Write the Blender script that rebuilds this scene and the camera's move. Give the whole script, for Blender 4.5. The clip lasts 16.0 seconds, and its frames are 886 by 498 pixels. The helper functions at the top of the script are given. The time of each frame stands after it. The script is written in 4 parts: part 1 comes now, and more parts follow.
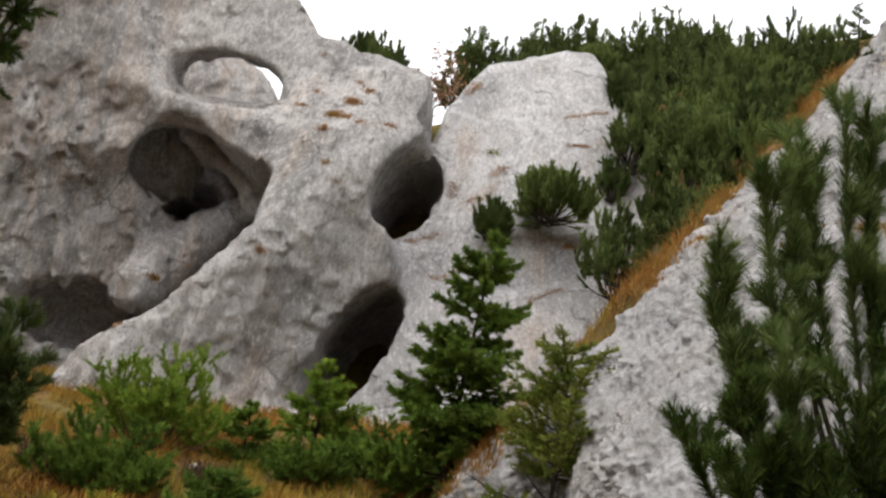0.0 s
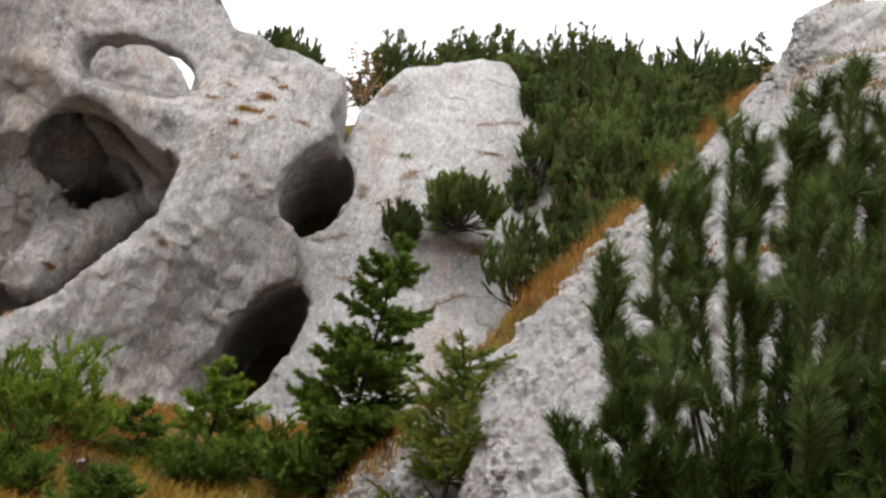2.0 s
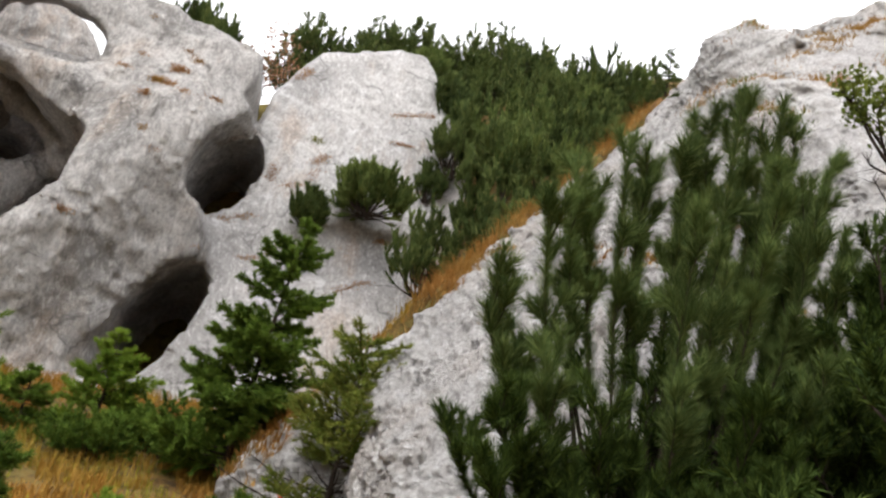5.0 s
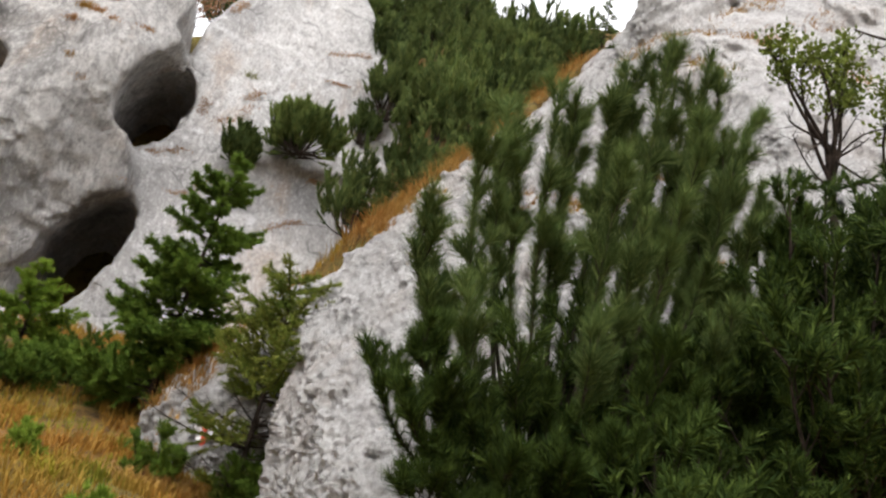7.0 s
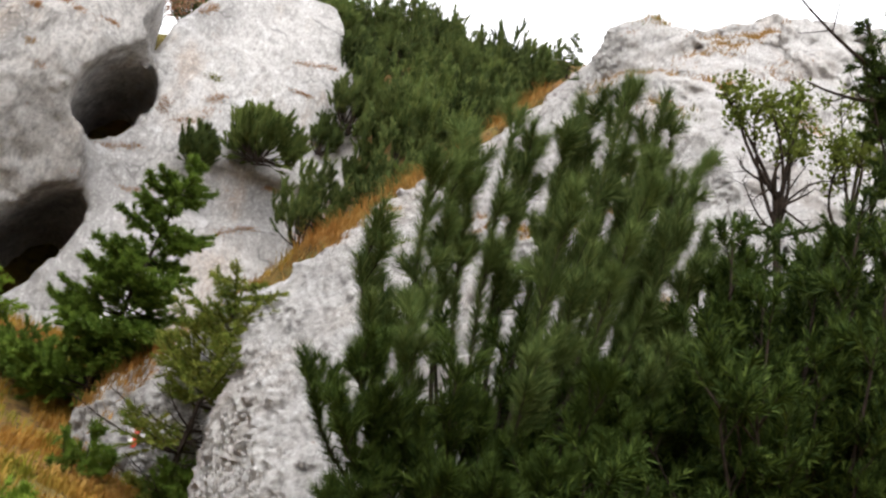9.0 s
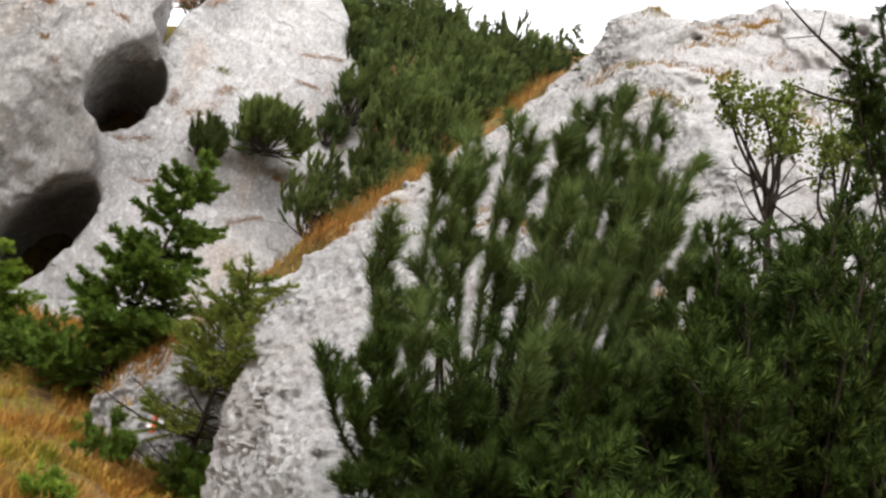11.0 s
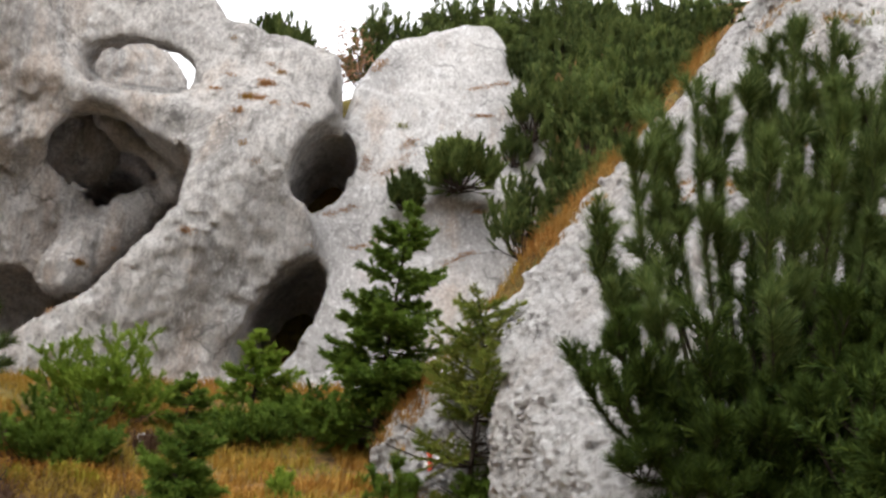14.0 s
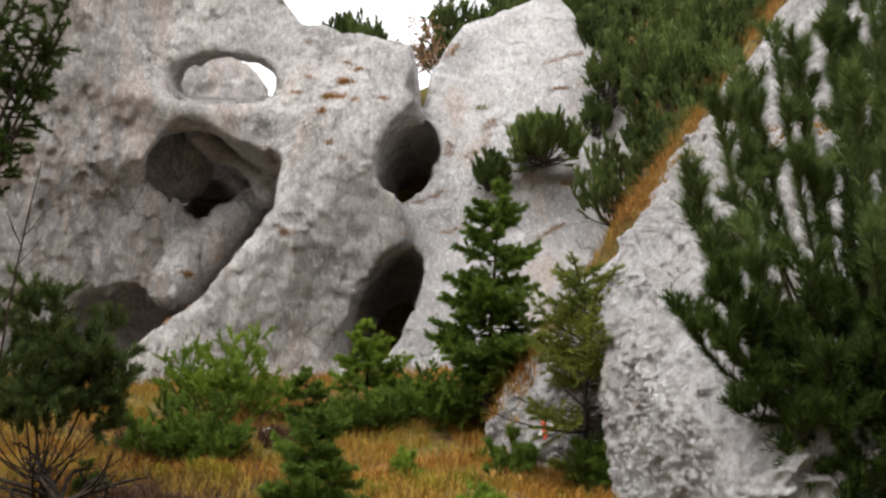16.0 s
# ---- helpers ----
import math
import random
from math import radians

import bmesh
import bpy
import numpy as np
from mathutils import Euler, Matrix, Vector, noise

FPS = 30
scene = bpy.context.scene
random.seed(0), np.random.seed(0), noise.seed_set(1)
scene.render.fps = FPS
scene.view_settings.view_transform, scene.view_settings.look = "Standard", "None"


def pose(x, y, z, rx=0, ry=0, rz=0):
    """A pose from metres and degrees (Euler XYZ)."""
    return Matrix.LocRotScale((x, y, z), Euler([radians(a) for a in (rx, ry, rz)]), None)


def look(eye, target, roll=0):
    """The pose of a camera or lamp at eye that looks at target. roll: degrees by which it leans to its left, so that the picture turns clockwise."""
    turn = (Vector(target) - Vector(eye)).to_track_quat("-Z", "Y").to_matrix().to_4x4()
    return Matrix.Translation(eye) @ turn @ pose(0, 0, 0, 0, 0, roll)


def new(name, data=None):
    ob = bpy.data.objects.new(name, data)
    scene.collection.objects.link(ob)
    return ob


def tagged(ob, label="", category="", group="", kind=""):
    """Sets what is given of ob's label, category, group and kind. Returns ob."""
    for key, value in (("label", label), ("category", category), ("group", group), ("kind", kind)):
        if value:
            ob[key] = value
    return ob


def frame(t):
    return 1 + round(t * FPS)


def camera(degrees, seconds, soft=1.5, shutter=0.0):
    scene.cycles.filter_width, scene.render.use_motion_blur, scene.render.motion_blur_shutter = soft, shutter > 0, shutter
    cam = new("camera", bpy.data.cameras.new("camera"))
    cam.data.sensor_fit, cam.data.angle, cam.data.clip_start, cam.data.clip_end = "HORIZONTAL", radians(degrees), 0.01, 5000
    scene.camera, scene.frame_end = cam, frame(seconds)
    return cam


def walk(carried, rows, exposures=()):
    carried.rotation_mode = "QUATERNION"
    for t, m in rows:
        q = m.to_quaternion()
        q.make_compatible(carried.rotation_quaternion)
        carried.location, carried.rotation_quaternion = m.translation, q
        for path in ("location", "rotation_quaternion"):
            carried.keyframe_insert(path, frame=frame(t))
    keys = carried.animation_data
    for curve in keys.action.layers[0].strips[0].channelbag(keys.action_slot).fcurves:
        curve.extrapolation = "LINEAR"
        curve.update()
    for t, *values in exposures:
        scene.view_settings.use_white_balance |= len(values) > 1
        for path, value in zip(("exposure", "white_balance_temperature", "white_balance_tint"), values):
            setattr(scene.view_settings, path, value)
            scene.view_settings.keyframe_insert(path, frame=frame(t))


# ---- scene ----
cam = camera(50.1, 16.0, soft=2.4, shutter=0.5)
ROWS = [
    (0.0, 0.204, 1.166, 1.963, 105.77, -8.94, -2.22),
    (0.5, 0.219, 1.151, 1.972, 106.15, -8.70, -2.87),
    (1.0, 0.228, 1.135, 1.970, 106.08, -8.53, -4.12),
    (1.5, 0.255, 1.117, 1.965, 106.73, -9.23, -6.09),
    (2.0, 0.275, 1.112, 1.974, 106.85, -9.84, -8.10),
    (2.5, 0.286, 1.090, 1.971, 107.12, -10.12, -9.55),
    (3.0, 0.300, 1.076, 1.975, 107.61, -10.13, -10.62),
    (3.5, 0.304, 1.056, 1.970, 108.03, -11.70, -13.06),
    (4.2, 0.294, 1.012, 1.961, 108.09, -12.57, -14.69),
    (4.9, 0.275, 0.936, 1.943, 107.56, -12.11, -14.74),
    (5.8, 0.273, 0.862, 1.912, 107.22, -12.73, -17.31),
    (6.0, 0.284, 0.847, 1.898, 107.28, -13.29, -18.61),
    (6.5, 0.287, 0.832, 1.879, 105.43, -13.31, -19.52),
    (7.0, 0.290, 0.845, 1.885, 105.14, -12.81, -19.34),
    (7.5, 0.288, 0.837, 1.886, 106.38, -13.80, -20.06),
    (8.0, 0.291, 0.836, 1.887, 106.78, -14.59, -20.74),
    (8.5, 0.308, 0.830, 1.900, 107.34, -15.21, -21.86),
    (9.0, 0.325, 0.819, 1.896, 107.24, -16.08, -23.26),
    (9.2, 0.324, 0.794, 1.897, 107.26, -16.87, -24.05),
    (9.7, 0.297, 0.736, 1.903, 107.12, -18.01, -25.36),
    (10.3, 0.228, 0.616, 1.911, 106.62, -17.70, -25.27),
    (10.8, 0.175, 0.492, 1.898, 106.20, -16.58, -23.87),
    (11.3, 0.160, 0.365, 1.853, 106.01, -15.17, -21.30),
    (11.5, 0.170, 0.265, 1.800, 106.02, -14.60, -20.05),
    (12.0, 0.137, 0.189, 1.759, 105.73, -12.39, -17.17),
    (12.5, 0.108, 0.202, 1.746, 104.97, -10.33, -14.24),
    (13.0, 0.093, 0.213, 1.734, 104.65, -8.58, -11.62),
    (13.5, 0.089, 0.212, 1.730, 104.03, -6.55, -9.22),
    (14.0, 0.076, 0.214, 1.725, 104.26, -4.57, -6.63),
    (14.5, 0.074, 0.226, 1.703, 103.16, -2.69, -4.48),
    (15.0, 0.064, 0.225, 1.691, 102.90, -0.96, -2.53),
    (15.5, 0.016, 0.021, 1.623, 103.14, -0.35, -1.07),
    (16.0, 0.000, 0.000, 1.600, 103.00, -0.00, 0.00),
]
walk(cam, [(t, pose(x, y, z, rx, ry, rz)) for t, x, y, z, rx, ry, rz in ROWS],
     [(t, stops, 6500, 12) for t, stops in ((0.0, 0.2), (2.0, 0.3), (3.5, 0.47), (6.0, 0.46), (7.5, 0.54), (9.0, 0.63), (12.5, 0.65), (14.0, 0.5), (14.5, 0.43), (16.0, 0.42))])

# ---- sky and light: bright overcast ----
world = bpy.data.worlds.new("overcast_sky")
scene.world = world
world.use_nodes = True
wn = world.node_tree
wn.nodes.clear()
sky = wn.nodes.new("ShaderNodeTexSky")
sky.sky_type, sky.sun_disc = "NISHITA", False
sky.sun_elevation, sky.sun_rotation = radians(57), radians(216)
sky.air_density, sky.dust_density, sky.ozone_density = 1.0, 4.0, 1.0
pale = wn.nodes.new("ShaderNodeHueSaturation")
pale.inputs["Saturation"].default_value = 0.06
veil = wn.nodes.new("ShaderNodeMix")
veil.data_type = "RGBA"
veil.inputs[0].default_value = 0.62
veil.inputs[7].default_value = (13.0, 13.1, 13.4, 1)
bg = wn.nodes.new("ShaderNodeBackground")
bg.inputs["Strength"].default_value = 0.145
out = wn.nodes.new("ShaderNodeOutputWorld")
wn.links.new(sky.outputs[0], pale.inputs["Color"])
wn.links.new(pale.outputs[0], veil.inputs[6])
wn.links.new(veil.outputs[2], bg.inputs["Color"])
wn.links.new(bg.outputs[0], out.inputs[0])

sun_data = bpy.data.lights.new("sun", "SUN")
sun_data.energy, sun_data.angle, sun_data.color = 2.3, radians(40), (1.0, 0.97, 0.92)
sun = new("sun", sun_data)
sun.matrix_world = look((-8, -1, 21.0), (0, 10, 0))


# ---- materials ----
class Mat:
    """A small wrapper that builds node materials."""

    def __init__(self, name, rough=0.9):
        self.m = bpy.data.materials.new(name)
        self.m.use_nodes = True
        self.t = self.m.node_tree
        self.b = self.t.nodes["Principled BSDF"]
        self.b.inputs["Roughness"].default_value = rough
        self.b.inputs["Specular IOR Level"].default_value = 0.25
        geo = self.t.nodes.new("ShaderNodeNewGeometry")
        self.pos, self.island = geo.outputs["Position"], geo.outputs["Random Per Island"]
        self.normal = geo.outputs["Normal"]

    def link(self, a, b):
        self.t.links.new(a, b)

    def put(self, socket, v):
        if isinstance(v, bpy.types.NodeSocket):
            self.link(v, socket)
        elif isinstance(v, tuple) and len(v) == 3 and socket.type == "RGBA":
            socket.default_value = (*v, 1)
        else:
            socket.default_value = v

    def scaled(self, s):
        n = self.t.nodes.new("ShaderNodeMapping")
        n.inputs["Scale"].default_value = s
        self.link(self.pos, n.inputs["Vector"])
        return n.outputs[0]

    def along(self, turn, size):
        """The position turned about y and divided by a size along each turned axis."""
        n = self.t.nodes.new("ShaderNodeMapping")
        n.vector_type = "TEXTURE"
        n.inputs["Rotation"].default_value = (0, radians(turn), 0)
        n.inputs["Scale"].default_value = size
        self.link(self.pos, n.inputs["Vector"])
        return n.outputs[0]

    def noise(self, scale, detail=5.0, rough=0.55, vec=None, distort=0.0):
        n = self.t.nodes.new("ShaderNodeTexNoise")
        n.inputs["Scale"].default_value = scale
        n.inputs["Detail"].default_value = detail
        n.inputs["Roughness"].default_value = rough
        n.inputs["Distortion"].default_value = distort
        self.link(vec or self.pos, n.inputs["Vector"])
        return n.outputs["Fac"]

    def voronoi(self, scale, vec=None, feature="F1"):
        n = self.t.nodes.new("ShaderNodeTexVoronoi")
        n.feature = feature
        n.inputs["Scale"].default_value = scale
        self.link(vec or self.pos, n.inputs["Vector"])
        return n.outputs["Distance"]

    def ramp(self, fac, lo, hi, a=0.0, b=1.0):
        n = self.t.nodes.new("ShaderNodeMapRange")
        n.interpolation_type = "SMOOTHSTEP"
        self.link(fac, n.inputs[0])
        for i, v in enumerate((lo, hi, a, b)):
            n.inputs[i + 1].default_value = v
        return n.outputs[0]

    def mix(self, fac, a, b):
        n = self.t.nodes.new("ShaderNodeMix")
        n.data_type = "RGBA"
        self.put(n.inputs[0], fac)
        self.put(n.inputs[6], a)
        self.put(n.inputs[7], b)
        return n.outputs[2]

    def math(self, op, a, b):
        n = self.t.nodes.new("ShaderNodeMath")
        n.operation = op
        self.put(n.inputs[0], a)
        self.put(n.inputs[1], b)
        return n.outputs[0]

    def warped(self, scale, amount):
        """The position, pushed about by noise."""
        n = self.t.nodes.new("ShaderNodeTexNoise")
        n.inputs["Scale"].default_value = scale
        n.inputs["Detail"].default_value = 3
        self.link(self.pos, n.inputs["Vector"])
        v = self.t.nodes.new("ShaderNodeVectorMath")
        v.operation = "MULTIPLY_ADD"
        self.link(n.outputs["Color"], v.inputs[0])
        v.inputs[1].default_value = (amount, amount, amount)
        self.link(self.pos, v.inputs[2])
        return v.outputs[0]

    def bump(self, height, strength, distance, under=None):
        n = self.t.nodes.new("ShaderNodeBump")
        n.inputs["Strength"].default_value = strength
        n.inputs["Distance"].default_value = distance
        self.link(height, n.inputs["Height"])
        if under is not None:
            self.link(under, n.inputs["Normal"])
        return n.outputs[0]

    def done(self, colour, normal=None):
        self.put(self.b.inputs["Base Color"], colour)
        if normal is not None:
            self.link(normal, self.b.inputs["Normal"])
        return self.m


def limestone(name, light, dark, size, streak=0.5, crag=0.05, sharp=0.0, seep=0.0, mottle=1.0):
    """Weathered limestone: broad tones, streaks of seepage, warm stains, grain, pits and relief at three scales."""
    k = Mat(name, 0.95)
    big = k.ramp(k.noise(0.45, 5, 0.6), 0.38, 0.62)
    col = k.mix(big, light, tuple((1 - 0.4 * mottle) * c for c in light))
    down = k.noise(1.0, 7, 0.66, k.scaled((1.7, 1.7, 0.38)), 0.9)
    col = k.mix(k.math("MULTIPLY", k.ramp(down, 0.47, 0.63), streak), col, dark)
    crust = k.ramp(k.noise(1.9, 8, 0.72, None, 0.5), 0.53, 0.64, 0.0, 0.7 * mottle)
    col = k.mix(crust, col, tuple(min(0.72, 1.25 * c) for c in light))
    blotch = k.ramp(k.noise(2.7, 7, 0.72, None, 0.4), 0.53, 0.65, 0.0, 0.7 * mottle)
    col = k.mix(blotch, col, dark)
    warm = k.ramp(k.noise(0.7, 6, 0.65, k.scaled((1.3, 1.3, 0.6))), 0.51, 0.66)
    col = k.mix(k.math("MULTIPLY", warm, 0.7 * (1 - 0.6 * sharp)), col, (0.47, 0.38, 0.31))
    if seep:
        lichen = k.ramp(k.noise(0.85, 9, 0.72, k.scaled((1.2, 1.2, 0.75)), 0.8), 0.5, 0.6, 0.0, 0.6)
        col = k.mix(lichen, col, (0.2, 0.195, 0.19))
        xyz = k.t.nodes.new("ShaderNodeSeparateXYZ")
        k.link(k.pos, xyz.inputs[0])
        run = k.ramp(k.noise(1.0, 6, 0.65, k.scaled((2.6, 2.6, 0.3)), 0.6), 0.44, 0.6, 0.0, seep)
        col = k.mix(k.math("MULTIPLY", run, k.ramp(xyz.outputs["X"], -5.6, -3.9, 1.0, 0.0)), col, (0.5, 0.41, 0.34))
    rust = k.ramp(k.noise(3.4, 6, 0.7), 0.66, 0.73, 0.0, 0.6)
    col = k.mix(rust, col, (0.33, 0.2, 0.12))
    run = k.noise(1.0, 6, 0.75, k.scaled((17, 17, 6.5)), 0.3)
    col = k.mix(k.ramp(run, 0.5, 0.63, 0.0, 0.75 * mottle), col, dark)
    col = k.mix(k.ramp(run, 0.48, 0.37, 0.0, 0.6), col, tuple(min(0.75, 1.25 * c) for c in light))
    pits = k.ramp(k.noise(6.0, 7, 0.75), 0.28, 0.37, 0.8, 0.0)
    col = k.mix(pits, col, tuple(0.35 * c for c in dark))
    crack = k.voronoi(0.9, k.warped(1.4, 1.1), "DISTANCE_TO_EDGE")
    col = k.mix(k.math("MULTIPLY", k.ramp(crack, 0.0, 0.03, 0.6, 0.0), k.ramp(k.noise(1.1, 3), 0.52, 0.6)), col, tuple(0.4 * c for c in dark))
    if sharp:
        # Dark streaks along the dip paint the small shadows of the rough slab.
        shadow_streak = k.noise(1.0, 5, 0.65, k.along(-45, (1 / 14, 1 / 34, 1 / 34)), 0.2)
        col = k.mix(k.ramp(shadow_streak, 0.46, 0.36, 0.0, 0.6), col, dark)
    speck = k.noise(19.0, 5, 0.7)
    col = k.mix(k.ramp(speck, 0.36, 0.5, 0.3, 0.0), col, tuple(0.5 * c for c in dark))
    col = k.mix(k.ramp(speck, 0.56, 0.7, 0.0, 0.35), col, tuple(min(0.75, 1.3 * c) for c in light))
    fold = k.math("ABSOLUTE", k.math("SUBTRACT", k.noise(size * 1.7, 7, 0.7, k.scaled((1.0, 1.0, 0.6))), 0.5), 0.0)
    n = k.bump(k.noise(size, 8, 0.7), 1.0, crag)
    n = k.bump(fold, 1.0, crag, n)
    n = k.bump(k.noise(size * 7, 7, 0.75), 1.0, crag * (0.55 + 0.3 * sharp), n)
    n = k.bump(run, 1.0, 0.35 * crag, n)
    return k.done(col, n)


rock_grey = limestone("weathered_grey_limestone", (0.58, 0.563, 0.543), (0.235, 0.226, 0.218), 2.4, 0.45, 0.1, 0.0, 0.5, 0.75)
rock_wall = limestone("pale_grey_limestone", (0.62, 0.608, 0.595), (0.33, 0.32, 0.312), 2.6, 0.4, 0.08, 0.0, 0.0, 0.9)
rock_pale = limestone("pale_rough_limestone", (0.64, 0.625, 0.61), (0.29, 0.275, 0.265), 5.5, 0.2, 0.07, 1.0, 0.0, 0.5)


def foliage(name, a, b, tips, clump=2.5, spread=0.5):
    k = Mat(name, 0.7)
    k.b.inputs["Specular IOR Level"].default_value = 0.08
    col = k.mix(k.ramp(k.noise(clump, 3, 0.6), 0.35, 0.65), a, b)
    col = k.mix(k.math("MULTIPLY", k.math("POWER", k.island, 2.5), spread), col, tips)
    k.b.inputs["Subsurface Weight"].default_value = 0.0
    t = k.t.nodes.new("ShaderNodeBsdfTranslucent")
    k.put(t.inputs["Color"], col)
    m = k.t.nodes.new("ShaderNodeMixShader")
    m.inputs[0].default_value = 0.22
    o = k.t.nodes["Material Output"]
    k.link(k.b.outputs[0], m.inputs[1])
    k.link(t.outputs[0], m.inputs[2])
    k.link(m.outputs[0], o.inputs[0])
    return k.done(col)


def bark_material(name, a, b):
    k = Mat(name, 0.95)
    k.b.inputs["Specular IOR Level"].default_value = 0.05
    f = k.noise(1.0, 5, 0.6, k.scaled((30, 30, 8)))
    return k.done(k.mix(k.ramp(f, 0.35, 0.65), a, b), k.bump(f, 0.6, 0.01))


needles_pine = foliage("pine_needles", (0.032, 0.058, 0.016), (0.076, 0.12, 0.033), (0.22, 0.26, 0.08), 2.2, 0.7)
needles_mugo = foliage("mountain_pine_needles", (0.03, 0.055, 0.016), (0.078, 0.115, 0.032), (0.21, 0.23, 0.07), 1.3, 0.8)
needles_mugo_dark = foliage("dark_mountain_pine_needles", (0.017, 0.033, 0.01), (0.048, 0.076, 0.021), (0.16, 0.18, 0.05), 1.3, 0.7)
needles_mugo_light = foliage("young_mountain_pine_needles", (0.045, 0.08, 0.021), (0.105, 0.15, 0.038), (0.23, 0.25, 0.075), 1.6, 0.8)
needles_spruce = foliage("spruce_needles", (0.04, 0.08, 0.012), (0.095, 0.16, 0.022), (0.21, 0.27, 0.045), 1.8, 0.6)
needles_bright = foliage("fresh_green_needles", (0.085, 0.16, 0.016), (0.16, 0.24, 0.028), (0.3, 0.35, 0.06), 1.8, 0.6)
# Darkened green; on the low pine growth it stands in for shade.
needles_dark_shaded = foliage("dark_and_shaded_needles", (0.009, 0.02, 0.004), (0.024, 0.045, 0.009), (0.13, 0.18, 0.035), 1.4, 0.7)
needles_dry = foliage("olive_dry_needles", (0.085, 0.135, 0.02), (0.15, 0.18, 0.032), (0.3, 0.26, 0.06), 2.2, 0.6)
leaves_yellow = foliage("yellow_green_leaves", (0.081, 0.113, 0.018), (0.122, 0.147, 0.027), (0.203, 0.224, 0.048), 3.0)
leaves_orange = foliage("orange_autumn_leaves", (0.225, 0.105, 0.045), (0.300, 0.165, 0.090), (0.338, 0.247, 0.165), 3.0)
leaves_weed = foliage("yellow_weed_leaves", (0.150, 0.165, 0.022), (0.255, 0.225, 0.022), (0.375, 0.330, 0.038), 3.0)
grass_gold = foliage("golden_autumn_grass", (0.27, 0.125, 0.03), (0.32, 0.185, 0.05), (0.43, 0.29, 0.11), 0.9, 0.6)
grass_rust = foliage("rusty_dry_grass", (0.33, 0.17, 0.08), (0.44, 0.26, 0.13), (0.5, 0.36, 0.22), 3.0, 0.6)
grass_meadow = foliage("yellow_brown_meadow_grass", (0.28, 0.122, 0.022), (0.25, 0.165, 0.026), (0.4, 0.28, 0.07), 0.7, 0.6)
heather_brown = foliage("brown_heather", (0.068, 0.038, 0.026), (0.105, 0.060, 0.038), (0.165, 0.112, 0.075), 3.0)
bark_dark = bark_material("dark_bark", (0.018, 0.014, 0.011), (0.05, 0.038, 0.03))
bark_grey = bark_material("grey_twig_bark", (0.11, 0.09, 0.08), (0.22, 0.19, 0.17))


def soil_material():
    k = Mat("alpine_turf", 1.0)
    col = k.mix(k.ramp(k.noise(0.7, 5, 0.6), 0.4, 0.62), (0.19, 0.1, 0.03), (0.13, 0.105, 0.028))
    col = k.mix(k.ramp(k.noise(7.0, 5, 0.7), 0.45, 0.7), col, (0.04, 0.026, 0.014))
    return k.done(col, k.bump(k.noise(12, 6, 0.7), 1.0, 0.06))


turf = soil_material()


def paint(name, c):
    k = Mat(name, 0.8)
    return k.done(k.mix(k.ramp(k.noise(14, 5, 0.7), 0.5, 0.7), c, (0.4, 0.38, 0.36)))


paint_white, paint_red = paint("worn_white_paint", (0.75, 0.74, 0.72)), paint("worn_red_paint", (0.62, 0.09, 0.05))


from mathutils.bvhtree import BVHTree


# ---- mesh tools ----
def mesh_from(name, verts, faces, material, smooth=True):
    """A mesh from arrays of vertices and of equal-sided faces."""
    me = bpy.data.meshes.new(name)
    verts, faces = np.asarray(verts, np.float32), np.asarray(faces, np.int32)
    n, k = faces.shape
    me.vertices.add(len(verts))
    me.vertices.foreach_set("co", verts.ravel())
    me.loops.add(n * k)
    me.loops.foreach_set("vertex_index", faces.ravel())
    me.polygons.add(n)
    me.polygons.foreach_set("loop_start", np.arange(0, n * k, k, dtype=np.int32))
    me.polygons.foreach_set("use_smooth", np.full(n, smooth))
    me.update(calc_edges=True)
    me.materials.append(material)
    return me


rng = np.random.default_rng(7)
LATTICE = rng.random((64, 64, 64)).astype(np.float32) * 2 - 1


def lattice_noise(p, size, shift=0.0):
    """Smooth noise in -1..1 with features of that size, at points n x 3."""
    q = p / size + shift + 1000.0
    i = np.floor(q).astype(np.int64)
    f = (q - i).astype(np.float32)
    f = f * f * (3 - 2 * f)
    i &= 63
    j = (i + 1) & 63
    total = 0
    for a in (0, 1):
        for b in (0, 1):
            for c in (0, 1):
                w = (f[:, 0] if a else 1 - f[:, 0]) * (f[:, 1] if b else 1 - f[:, 1]) * (f[:, 2] if c else 1 - f[:, 2])
                total = total + w * LATTICE[(j if a else i)[:, 0], (j if b else i)[:, 1], (j if c else i)[:, 2]]
    return total


def facets(p, size, shift=0.0):
    """Broken rock: each cell of about that size has a flat face of its own height and tilt, in about -1..1."""
    q = (p / size + shift + 1000.0).astype(np.float32)
    cell = np.floor(q).astype(np.int64)
    best = np.full(len(q), 9.0, np.float32)
    value = np.zeros(len(q), np.float32)
    for a in (-1, 0, 1):
        for b in (-1, 0, 1):
            for c in (-1, 0, 1):
                at = cell + (a, b, c)
                i, j, k = (at & 63).T
                off = q - at - 0.5 - 0.45 * np.stack([LATTICE[i, j, k], LATTICE[j, k, i], LATTICE[k, i, j]], 1)
                d = (off * off).sum(1)
                near = d < best
                tilt = off[:, 0] * LATTICE[i, k, j] + off[:, 1] * LATTICE[j, i, k] + off[:, 2] * LATTICE[k, j, i]
                value = np.where(near, 0.6 * LATTICE[(i + 7) & 63, j, k] + 0.8 * tilt, value)
                best = np.where(near, d, best)
    return value


def smin(a, b, k):
    h = np.clip(0.5 + 0.5 * (b - a) / k, 0, 1)
    return b + (a - b) * h - k * h * (1 - h)


def smax(a, b, k):
    return -smin(-a, -b, k)


